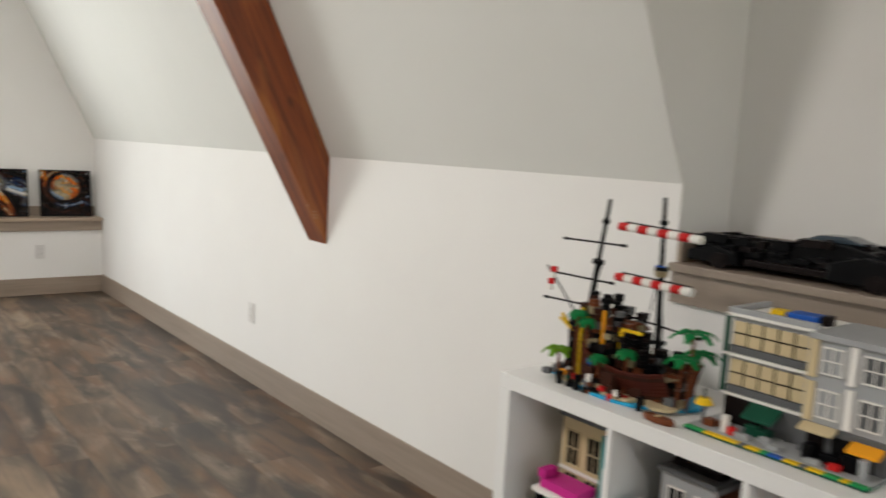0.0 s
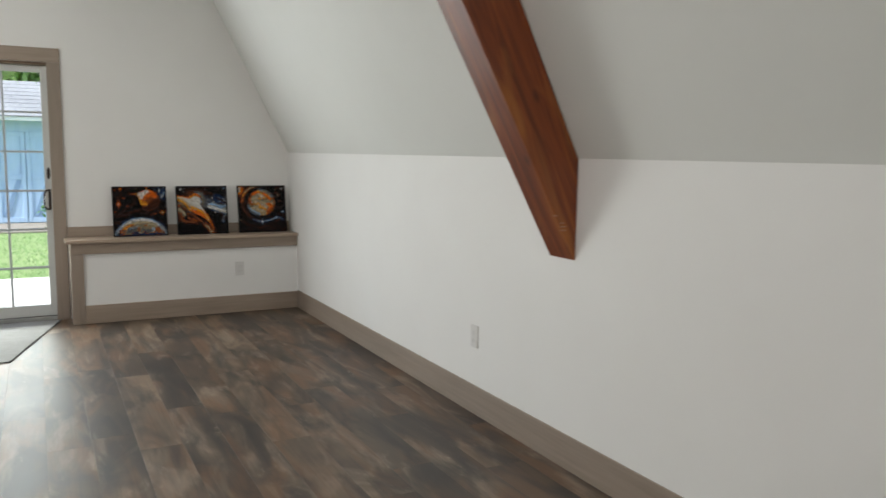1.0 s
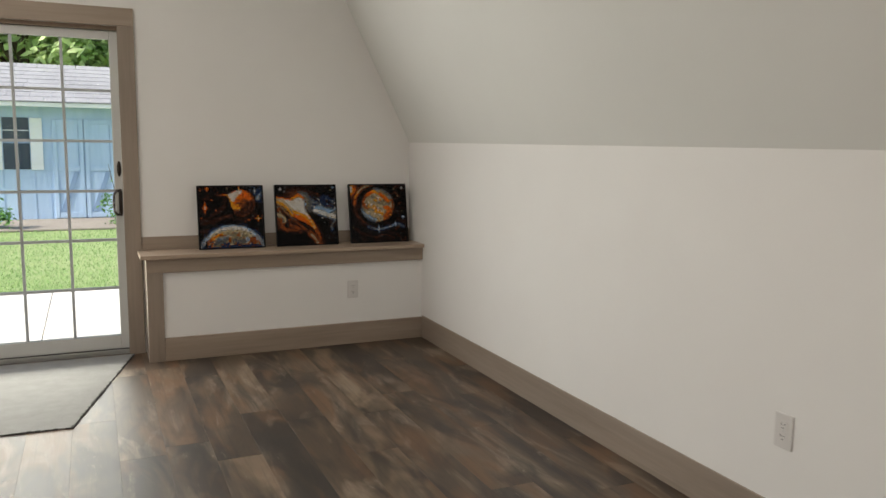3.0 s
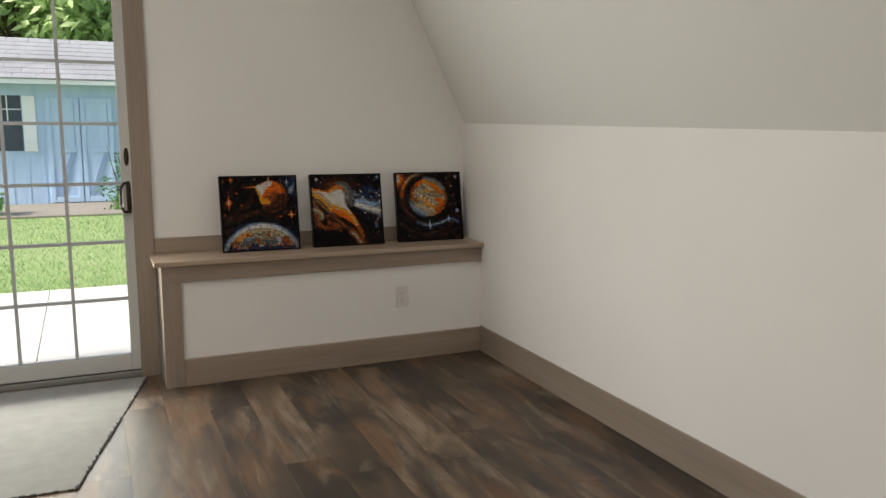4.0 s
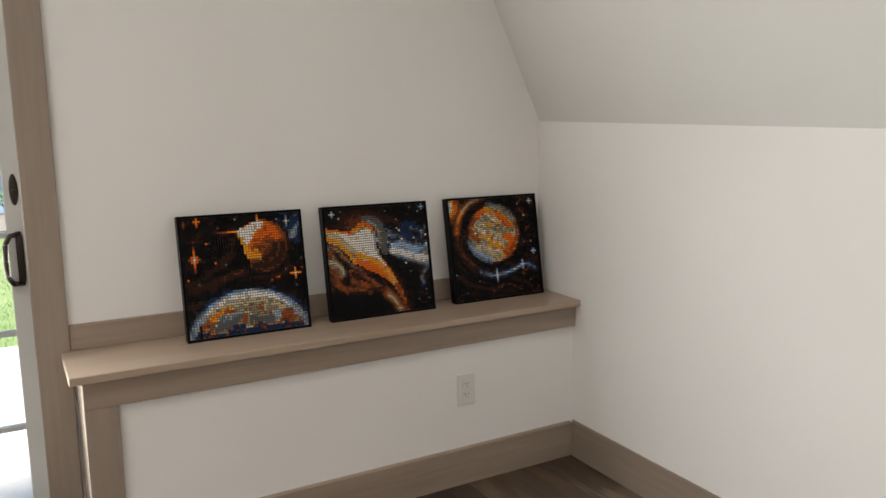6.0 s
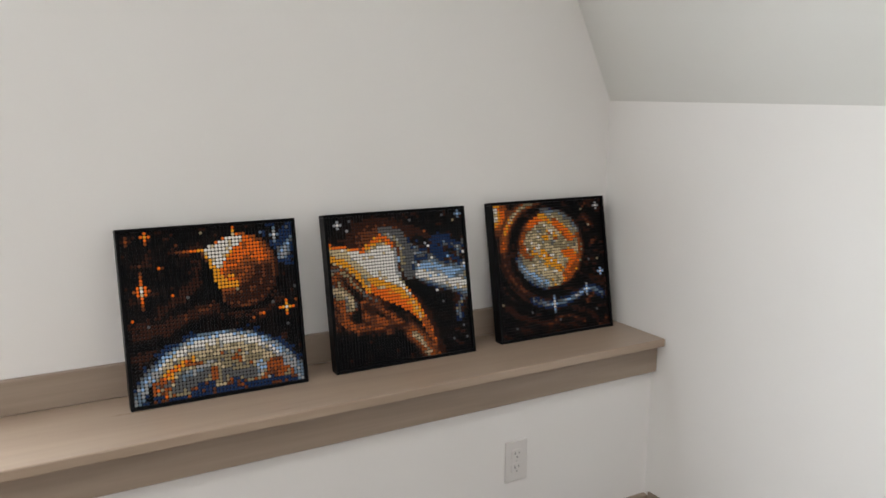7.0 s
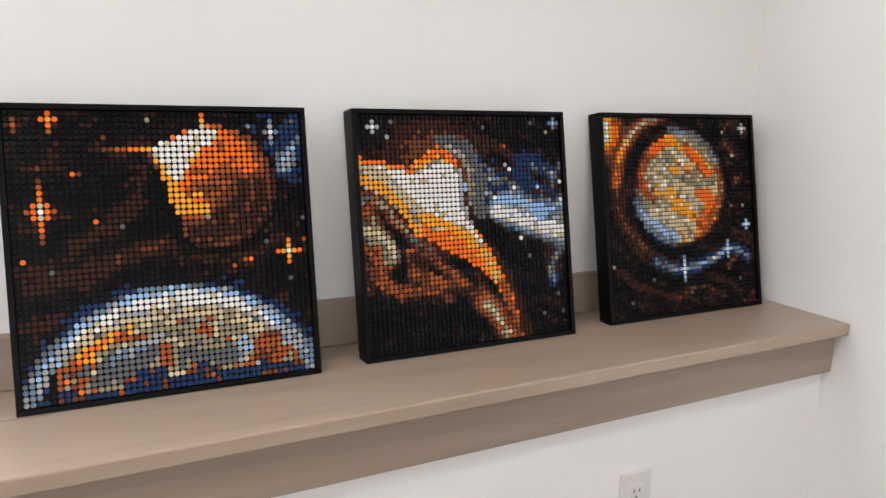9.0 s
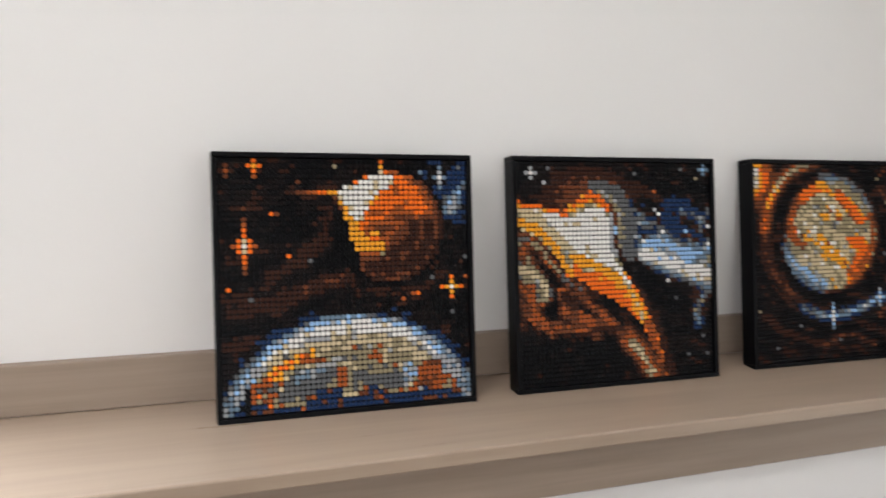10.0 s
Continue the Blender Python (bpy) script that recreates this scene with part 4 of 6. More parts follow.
        t.stroke('tan', [(23.6, 24.0), (26.4, 27.4), (29.0, 32.6), (30.0, 35.6)], 0.4, 0.8)
        t.stroke('rust', [(31.4, 36.0), (33.4, 41.0), (34.8, 47.5)], 1.2, 0.85)
        t.stroke('sky', [(22.7, 11.4), (23.2, 15.0), (23.0, 19.4)], 0.6, 0.95)
    if inside(u, v, [(3.6, 9.8), (8.0, 11.0), (12.6, 12.4), (14.6, 11.0), (18.0, 10.0), (21.2, 10.6), (21.8, 14.0), (21.6, 18.6), (24.6, 23.4), (26.6, 26.6), (25.0, 25.8), (21.6, 22.6), (17.6, 21.4), (13.2, 18.8), (9.0, 14.4)]):
        t.over('white', 1.0)
    t.stroke('brown', [(0.0, 14.6), (5.4, 17.2), (9.4, 22.6), (12.0, 26.2)], 0.3, 0.8)
    t.stroke('dtan', [(1.0, 15.8), (5.7, 18.6), (8.4, 22.6), (10.6, 25.6), (15.2, 27.6)], 0.5, 0.8)
    # the drop under the tail
    t.stroke('brown', [(25.8, 38.4), (29.4, 42.4), (32.6, 47.4)], 2.7, 0.95)
    t.stroke('rust', [(26.4, 39.2), (29.6, 42.8), (32.2, 46.8)], 1.7, 1.0)
    t.stroke('tan', [(27.0, 40.2), (29.6, 43.0), (31.8, 46.4)], 0.8, 0.35 + 0.8 * t.chance)
    t.star(3.5, 2.5, 1.2, 1.2, ('white', 'lgrey'))
    t.star(46.5, 1.5, 1.3, 1.3, ('sky', 'sand'))
    t.dots((7, 1, 'dgrey'), (6, 4, 'lgrey'), (28, 2, 'dgrey'), (40, 1, 'dgrey'), (44, 3, 'dtan'), (33, 6, 'rust'), (34, 11, 'white'), (33, 10, 'lgrey'), (35, 15, 'white'), (36, 26, 'white'), (38, 30, 'dgrey'), (46, 43, 'dgrey'), (41, 43, 'dgrey'), (45, 39, 'dgrey'), (47, 14, 'white'), (45, 12, 'lgrey'), (40, 10, 'sand'), (41, 15, 'sky'), (29, 13, 'lgrey'), (28, 16, 'lgrey'), (31, 1, 'coffee'), (30, 17, 'white'), (47, 18, 'white'))
    return t.tone()


def banded_giant(u, v):
    """A banded planet with a bright ring arc."""
    t = Tile(u, v, 3)
    r = math.hypot((u - 23.8) / 1.02, v - 17.2)
    t.cloud('coffee', 0.10, 0.30, 18, 66.0, 0.02, 3, 0.85)
    t.cloud('soot', 0.3, 0.4, 0, 69.0, -0.1, 3, 0.5)
    if u > 36:
        t.cloud('brown', 0.3, 0.3, 60, 71.0, 0.18, 4, 0.7)
    for gap, wide, much in ((18.6, 0.8, 0.9), (21.4, 0.8, 0.8)):
        if u < 22 and v > 10:
            t.over('coffee', much * max(0.0, 1.2 - abs(r - gap) / wide))
    t.stroke('brown', [(3.0, 36.8), (8.0, 40.6), (13.0, 42.2), (20.5, 44.4)], 0.6, 0.75)
    t.stroke('brown', [(20.8, 44.6), (25.0, 42.6), (29.8, 42.4), (36.6, 45.4)], 0.6, 0.8)
    t.stroke('coffee', [(6.0, 44.8), (14.0, 46.6)], 0.6, 0.8)
    # glow in the corner and the ring
    t.spot('brown', 0.6, 3.8, 6.6, 7.4, 0, 0.95)
    t.spot('rust', 0.6, 3.8, 5.3, 6.0, 0, 1.0)
    t.spot('orange', 0.5, 3.6, 4.0, 4.9, 0, 1.0)
    t.spot('amber', 0.4, 3.5, 3.0, 3.9, 0, 1.0)
    t.spot('white', 0.4, 3.4, 1.9, 2.5, 0, 1.0)
    ring = [(3.5, 15.6), (4.2, 10.9), (5.2, 8.6), (7.0, 5.9), (9.7, 3.2), (13.2, 1.1), (16.0, 0.0)]
    t.stroke('brown', ring + [(18.0, -0.5)], 1.9, 0.95)
    t.stroke('brown', [(3.5, 15.6), (3.5, 20.3), (5.2, 25.8), (8.8, 30.2), (13.0, 33.0)], 0.7, 0.85)
    t.stroke('rust', ring, 1.1, 1.0)
    t.stroke('orange', ring[:4], 0.7, 0.8)
    t.stroke('amber', ring[1:4], 0.3, 0.9)
    t.stroke('tan', ring[3:], 0.4, 0.9)
    t.stroke('white', ring[2:5], 0.1, 0.6)
    # the planet
    if r < 15.6:
        band = (v - 17.2) * 0.84 - (u - 23.8) * 0.54
        side = (u - 23.8) * 0.84 + (v - 17.2) * 0.54
        t.over('black', 1.0)
        t.over('coffee', (15.4 - r) * 0.9)
        t.over('brown', (14.6 - r) * 0.8)
    if r < 13.6:
        t.over('dtan', (13.6 - r) * 1.1)
        t.cloud('tan', 0.16, 0.50, 33, 81.0, -0.1, 4, 0.9)
        t.cloud('brown', 0.16, 0.55, 33, 84.0, 0.22, 5, 0.7)
        t.cloud('amber', 0.18, 0.50, 33, 93.0, 0.10, 4, 0.8)
        t.cloud('white', 0.5, 0.7, 33, 88.0, 0.34, 6, 0.8)
        if abs(u - 23.8) > 6 or v < 8:
            t.over('rust', 1.0 - abs(r - 12.6) * 0.75)
        t.stroke('rust', [(11.0, 8.6), (10.4, 13.6), (12.0, 18.0), (14.6, 20.0)], 1.2, 0.95)
        t.stroke('orange', [(11.2, 12.0), (12.4, 16.4)], 0.4, 0.8)
        t.stroke('orange', [(14.8, 8.2), (16.6, 6.0), (20.6, 5.0)], 2.0, 1.0)
        t.stroke('amber', [(19.6, 5.0), (23.0, 6.8), (24.6, 10.6), (27.0, 12.2)], 1.2, 0.95)
        t.stroke('tan', [(20.6, 8.0), (24.0, 9.2), (28.0, 12.0)], 0.9, 0.9)
        t.stroke('orange', [(26.6, 7.6), (29.4, 10.2), (33.0, 13.6)], 1.7, 1.0)
        t.stroke('orange', [(30.0, 18.4), (33.0, 19.8), (33.4, 22.6), (31.0, 26.0), (29.6, 28.4)], 1.9, 1.0)
        t.stroke('rust', [(34.0, 23.6), (31.6, 28.0), (28.4, 30.4)], 1.1, 0.9)
        t.stroke('dgrey', [(13.6, 9.8), (17.0, 10.6), (21.6, 14.6), (26.6, 16.2)], 0.5, 0.7)
        t.stroke('dtan', [(26.6, 15.4), (30.0, 16.6), (34.6, 16.2)], 1.2, 0.9)
        t.stroke('tan', [(15.0, 11.6), (17.6, 12.0), (19.0, 13.4)], 1.0, 0.9)
        t.stroke('tan', [(22.0, 15.4), (25.0, 18.6), (28.0, 20.4)], 1.1, 0.8)
        t.stroke('white', [(15.8, 14.6), (17.6, 16.0), (19.6, 19.6)], 0.5, 0.9)
        t.stroke('amber', [(20.6, 19.0), (22.2, 21.2), (25.8, 23.4)], 1.6, 0.95)
        t.stroke('tan', [(13.8, 22.6), (17.0, 23.6), (21.0, 26.6), (27.0, 27.8)], 1.3, 0.8)
        t.stroke('dgrey', [(13.0, 21.0), (18.0, 22.2)], 0.4, 0.6)
    if r < 15.4:
        t.stroke('lgrey', [(21.5, 3.6), (27.0, 5.4), (31.0, 8.2), (34.0, 12.0)], 0.8, 0.7)
        t.stroke('sand', [(21.0, 2.6), (28.4, 4.2), (33.2, 7.2), (36.2, 11.4)], 0.7, 0.95)
        t.stroke('sand', [(9.6, 20.6), (11.2, 25.4), (15.4, 28.4), (20.4, 30.4)], 1.3, 0.9)
        t.stroke('sky', [(10.6, 22.4), (13.6, 25.2), (17.0, 27.4), (21.0, 29.2)], 0.9, 0.95)
        t.stroke('dgrey', [(9.6, 17.6), (11.6, 21.6)], 0.8, 0.7)
        t.dots((24, 10, 'white'), (24, 11, 'white'), (23, 10, 'white'), (20, 19, 'white'), (23, 21, 'white'), (26, 22, 'white'), (15, 22, 'white'), (21, 8, 'white'), (18, 12, 'white'), (20, 24, 'white'))
    # star wave
    wave = [(14.8, 35.4), (19.4, 37.2), (23.4, 37.5), (28.8, 36.8), (34.6, 35.2), (38.2, 33.4), (42.4, 33.8), (45.6, 36.0)]
    t.stroke('navy', wave, 1.7, 0.9)
    t.stroke('sand', wave, 0.7, 0.8)
    t.stroke('sky', wave[1:7], 0.3, 0.9)
    t.stroke('white', wave[3:6], 0.0, 0.7)
    t.star(45.5, 2.5, 1.2, 1.3, ('white', 'lgrey'))
    t.star(45.5, 27.5, 1.5, 1.3, ('white', 'sky'))
    t.star(23.5, 37.5, 3.0, 2.2, ('white', 'sky', 'sand'))
    t.star(38.5, 33.5, 2.6, 1.4, ('white', 'sky', 'lgrey'))
    t.dots((41, 9, 'tan'), (38, 3, 'dtan'), (44, 22, 'dtan'), (40, 22, 'dgrey'), (1, 35, 'dtan'), (6, 44, 'dgrey'), (13, 39, 'dgrey'), (25, 43, 'dgrey'), (42, 41, 'dgrey'), (42, 16, 'brown'))
    return t.tone(0.38)


PITCH, SIDE, DEEP = 0.008, 0.400, 0.034


def tile_faces(verts, faces, mats, cx, cz, slot, y0):
    """One round tile as ten-sided disc facing -y."""
    base, k, r = len(verts), 12, 0.00362
    for ring, (rad, y) in enumerate(((r, y0), (r, y0 - 0.0024), (r * 0.93, y0 - 0.0028))):
        for i in range(k):
            a = 2 * math.pi * (i + 0.5) / k
            verts.append((cx + rad * math.cos(a), y, cz + rad * math.sin(a)))
    for ring in range(2):
        for i in range(k):
            j = (i + 1) % k
            faces.append((base + ring * k + i, base + ring * k + j, base + ring * k + k + j, base + ring * k + k + i))
            mats.append(slot)
    faces.append(tuple(base + 2 * k + i for i in range(k)))
    mats.append(slot)


def mosaic(label, painter, x, y, turn, first):
    """A black framed square of 48 by 48 round tiles; its base line lies at the origin, its face towards -y."""
    t = thing("mosaic_picture", label, "picture", "mosaic pictures on the ledge")
    h = SIDE / 2
    rim = bmesh.new()
    for b in ((-h, 0, h, 0.0079), (-h, SIDE - 0.0079, h, SIDE), (-h, 0.0079, -h + 0.0079, SIDE - 0.0079), (h - 0.0079, 0.0079, h, SIDE - 0.0079)):
        box(b[0], 0, b[1], b[2], DEEP, b[3], 0.0012, bm=rim)
    part("frame", rim, TINTS['black'], t, "glossy black frame")
    part("baseplate", box(-h + 0.004, 0.0085, 0.004, h - 0.004, DEEP - 0.004, SIDE - 0.004), TINTS['black'], t)
    keys = list(TINT)
    verts, faces, mats = [], [], []
    singles = {}
    z0 = SIDE / 2 + PITCH * N / 2
    for j in range(N):
        for i in range(N):
            key = painter(i + 0.5, j + 0.5)
            cx, cz = (i + 0.5 - N / 2) * PITCH, z0 - (j + 0.5) * PITCH
            if first[0] <= i < first[0] + 12 and first[1] <= j < first[1] + 24:
                if key not in singles:
                    v, f, s = [], [], []
                    tile_faces(v, f, s, 0, 0, 0, 0)
                    me = bpy.data.meshes.new("tile")
                    me.from_pydata(v, [], f)
                    me.materials.append(TINTS[key])
                    singles[key] = me
                ob = new("tile", singles[key])
                ob.location = (cx, 0.0085, cz)
                ob.parent = t
            else:
                tile_faces(verts, faces, mats, cx, cz, keys.index(key), 0.0085)
    me = bpy.data.meshes.new("tiles")
    me.from_pydata(verts, [], faces)
    for k in keys:
        me.materials.append(TINTS[k])
    me.polygons.foreach_set("material_index", mats)
    rest = new("tiles", me)
    rest.parent = t
    tagged(rest, kind="stuff")
    t.matrix_world = pose(x, y, LEDGE_Z + 0.0005, -11.2, 0, turn) @ Matrix.Diagonal((1, 1, 0.986, 1))
    return t


mosaic("black-framed round-tile mosaic of an orange planet above a pale world", orange_planet, 0.035, 6.979, -1.0, (24, 4))
mosaic("black-framed round-tile mosaic of a pale orange comet tongue and blue clouds", comet, 0.511, 6.980, -0.8, (10, 6))
mosaic("black-framed round-tile mosaic of a banded orange giant planet", banded_giant, 1.003, 6.986, -1.0, (18, 4))

# ---- cube shelf with brick models ----
SX0, SX1, SY1, SZ = 0.780, 1.170, 1.285, 0.786
THICK, THIN, CELL = 0.040, 0.016, 0.3235
SY0 = SY1 - 2 * THICK - 4 * CELL - 3 * THIN
shelf = thing("cube_shelf", "white laminate cube shelf standing along the knee wall", "shelf", at=(0, 0, 0))
part("top_panel", box(SX0, SY0, SZ - THICK, SX1, SY1, SZ, 0.0015), LAMINATE, shelf)
part("bottom_panel", box(SX0, SY0, 0.0005, SX1, SY1, THICK, 0.0015), LAMINATE, shelf)
for ya in (SY0, SY1 - THICK):
    part("side_panel", box(SX0, ya, THICK + 0.0005, SX1, ya + THICK, SZ - THICK - 0.0005, 0.0015), LAMINATE, shelf)
MIDZ = (SZ) / 2
part("middle_panel", box(SX0 + 0.001, SY0 + THICK + 0.0005, MIDZ - THIN / 2, SX1 - 0.001, SY1 - THICK - 0.0005, MIDZ + THIN / 2, 0.001), LAMINATE, shelf)
cells = []
for i in range(4):
    yb = SY1 - THICK - i * (CELL + THIN)
    cells.append((yb - CELL, yb))
    if i < 3:
        for za, zb in ((THICK, MIDZ - THIN / 2), (MIDZ + THIN / 2, SZ - THICK)):
            part("divider", box(SX0 + 0.0015, yb - CELL - THIN, za + 0.0005, SX1 - 0.0015, yb - CELL, zb - 0.0005, 0.001), LAMINATE, shelf)

STUD = 0.008


def facade_window(parent, x, y0, y1, z0, z1, frame_tint, pane=None):
    """A small window in a facade that faces -x."""
    w = new("window")
    w.parent = parent
    t = 0.003
    f = bmesh.new()
    for b in ((y0, z0, y1, z0 + t), (y0, z1 - t, y1, z1), (y0, z0 + t, y0 + t, z1 - t), (y1 - t, z0 + t, y1, z1 - t), ((y0 + y1) / 2 - t / 3, z0 + t, (y0 + y1) / 2 + t / 3, z1 - t), (y0 + t, (z0 + z1) / 2 - t / 3, y1 - t, (z0 + z1) / 2 + t / 3)):
        box(x - 0.004, b[0], b[1], x + 0.001, b[2], b[3], bm=f)
    part("frame", f, TINTS[frame_tint], w)
    part("pane", box(x - 0.0008, y0 + t, z0 + t, x + 0.0008, y1 - t, z1 - t), pane or TINTS['dgrey'], w)
    return w


def palm(parent, at, height, tint, lean=(0.0, 0.0), spread=0.032):
    """A small plastic palm: segmented trunk and drooping leaves."""
    a = Vector(at)
    top = a + Vector((lean[0], lean[1], height))
    trunk = bmesh.new()
    n = max(3, int(height / 0.011))
    for i in range(n):
        p, q = a.lerp(top, i / n), a.lerp(top, (i + 0.92) / n)
        rod(p, q, 0.0036, 0.0046, 8, bm=trunk)
    part("palm_trunk", trunk, TINTS['brown'], parent)
    crown = bmesh.new()
    for k in range(6):
        ang = k * math.pi / 3 + 0.3
        d, s = Vector((math.cos(ang), math.sin(ang), 0)), Vector((-math.sin(ang), math.cos(ang), 0))
        rows = []
        for i in range(6):
            f = i / 5
            c = top + d * spread * f + Vector((0, 0, 0.010 * math.sin(f * 3.0) - 0.013 * f * f))
            w = (0.004 + 0.011 * math.sin(math.pi * min(1, f * 0.9 + 0.05))) * (1.0 if i % 2 else 0.75)
            rows.append([crown.verts.new(c - s * w - Vector((0, 0, 0.003))), crown.verts.new(c + Vector((0, 0, 0.0015))), crown.verts.new(c + s * w - Vector((0, 0, 0.003)))])
        for r0, r1 in zip(rows, rows[1:]):
            crown.faces.new((r0[0], r0[1], r1[1], r1[0]))
            crown.faces.new((r0[1], r0[2], r1[2], r1[1]))
    bmesh.ops.solidify(crown, geom=crown.faces[:], thickness=0.0016)
    part("palm_leaves", crown, TINTS[tint], parent)


def lumps(parent, name, tint, spots, size, seed):
    """Small bricks heaped at the given spots."""
    r = random.Random(seed)
    for x, y, z in spots:
        sx, sy, sz = (s * r.uniform(0.7, 1.3) for s in size)
        b = box(x - sx, y - sy, z, x + sx, y + sy, z + sz, 0.0008)
        for i in (-0.5, 0.5):
            rod((x, y + i * sy, z + sz), (x, y + i * sy, z + sz + 0.0017), 0.0024, sides=8, bm=b)
        part(name, b, TINTS[tint], parent)


# ---- wrecked ship model ----
def island_outline(cx, cy, rx, ry, wob, seed, n=26):
    pts = []
    for i in range(n):
        a = 2 * math.pi * i / n
        r = 1 + wob * noise.noise((math.cos(a) * 1.4, math.sin(a) * 1.4, seed))
        pts.append((cx + rx * r * math.cos(a), cy + ry * r * math.sin(a)))
    return pts


ship = thing("ship_model", "brick-built wrecked pirate ship on a sandy island base", "toy ship")
Z = SZ + 0.0006
part("sea_plate", prism(island_outline(1.005, 0.975, 0.125, 0.212, 0.25, 1.0), 'z', Z, Z + 0.0075, 0.001), TINTS['sea'], ship, "bright blue sea plate")
for cx, cy, rx, ry, sd in ((0.935, 1.07, 0.052, 0.058, 3.0), (0.925, 0.93, 0.050, 0.070, 5.0), (1.03, 1.00, 0.09, 0.13, 7.0), (0.945, 0.815, 0.055, 0.042, 9.0)):
    part("sand_plate", prism(island_outline(cx, cy, rx, ry, 0.3, sd), 'z', Z + 0.0077, Z + 0.0155, 0.001), TINTS['tan'], ship, "tan sand plate")


def hull(name, y0, y1, x_c, half, z0, height, rake, tint):
    """A planked hull section, open at the top, curved in plan."""
    planks = 7
    for side in (-1, 1):
        for k in range(planks):
            f0, f1 = k / planks, (k + 0.93) / planks
            bm = bmesh.new()
            rows = []
            for i in range(9):
                s = i / 8
                y = y0 + (y1 - y0) * s
                for f in (f0, f1):
                    belly = half * (0.45 + 0.55 * math.sin(math.pi * min(1.0, 0.18 + 0.82 * s)) ** 0.7) * (0.55 + 0.45 * f)
                    lift = rake * (s - 0.4) ** 2
                    rows.append((x_c + side * belly, y, z0 + height * f + lift))
            vs = [bm.verts.new(p) for p in rows]
            for i in range(8):
                bm.faces.new((vs[2 * i], vs[2 * i + 1], vs[2 * i + 3], vs[2 * i + 2]))
            bmesh.ops.recalc_face_normals(bm, faces=bm.faces[:])
            bmesh.ops.solidify(bm, geom=bm.faces[:], thickness=0.004)
            part("hull_plank", bm, TINTS[tint if (k + (side > 0)) % 5 else 'coffee'], ship)
    return None


hull("stern", 0.80, 1.085, 0.985, 0.098, Z + 0.014, 0.066, 0.10, 'maroon')
hull("bow", 1.005, 1.150, 1.00, 0.055, Z + 0.012, 0.085, 0.08, 'coffee')
part("deck", box(0.955, 0.82, Z + 0.062, 1.045, 0.975, Z + 0.068, 0.001), TINTS['dtan'], ship)
part("deck", box(0.960, 1.02, Z + 0.068, 1.040, 1.13, Z + 0.074, 0.001), TINTS['dtan'], ship)
cabin = part("cabin", box(0.962, 0.955, Z + 0.069, 1.040, 1.030, Z + 0.150, 0.001), TINTS['coffee'], ship, "dark brown ruined cabin")
part("cabin_door", box(0.958, 0.968, Z + 0.085, 0.9615, 0.990, Z + 0.128, 0.001), TINTS['black'], cabin)
part("cabin_window", box(0.958, 1.000, Z + 0.100, 0.9615, 1.016, Z + 0.125, 0.001), TINTS['dtan'], cabin)
part("cabin_roof", prism([(0.950, Z + 0.150), (1.052, Z + 0.150), (1.045, Z + 0.160), (1.000, Z + 0.176), (0.957, Z + 0.160)], 'y', 0.950, 1.035, 0.001), TINTS['brown'], cabin)
part("post", box(0.946, 0.957, Z + 0.085, 0.953, 0.966, Z + 0.165, 0.001), TINTS['yellow'], ship, "yellow post")
part("rail", box(0.946, 0.900, Z + 0.157, 0.953, 0.966, Z + 0.165, 0.001), TINTS['yellow'], ship, "yellow rail")
part("rail", rod((0.95, 1.10, Z + 0.115), (0.95, 1.165, Z + 0.150), 0.004), TINTS['yellow'], ship, "yellow rail")
part("figurehead", rod((1.0, 1.150, Z + 0.095), (1.0, 1.205, Z + 0.150), 0.008, 0.004, 10), TINTS['yellow'], ship, "yellow figurehead piece")


def mast(foot, top, tint='black'):
    a, b = Vector(foot), Vector(top)
    m = shaped(part("mast", rod(a, a.lerp(b, 0.62), 0.0080, 0.007, 12), TINTS[tint], ship, "black mast"))
    shaped(part("topmast", rod(a.lerp(b, 0.60), a.lerp(b, 0.97), 0.0060, 0.0048, 10), TINTS['black'], m))
    for f in (0.60, 0.86):
        part("collar", rod(a.lerp(b, f - 0.012), a.lerp(b, f + 0.012), 0.016 if f < 0.7 else 0.010, None, 14), TINTS['black'], m)
    part("mast_cap", rod(a.lerp(b, 0.97), b, 0.0055, None, 10), TINTS['dgrey'], m)
    return m


m1 = mast((1.0, 1.128, Z + 0.06), (1.0, 1.070, 1.258))
m2 = mast((1.0, 0.888, Z + 0.06), (1.0, 0.905, 1.275))


def yard(parent, ya, yb, z, dz=0.0, tint='black', r=0.0027):
    y = part("yard", rod((0.993, ya, z), (0.993, yb, z + dz), r, None, 8), TINTS[tint], parent)
    for f in (0.0, 1.0):
        p = Vector((0.993, ya, z)).lerp(Vector((0.993, yb, z + dz)), f)
        part("yard_end", rod(p - Vector((0, 0.007, 0)), p + Vector((0, 0.007, 0)), r * 1.55, None, 8), TINTS[tint], y)


yard(m1, 1.205, 1.010, 1.142, 0.004)
yard(m1, 1.235, 1.040, 1.045, 0.001)
yard(m1, 1.262, 1.130, 0.972, 0.003)
yard(m2, 1.000, 0.775, 0.975, -0.015)


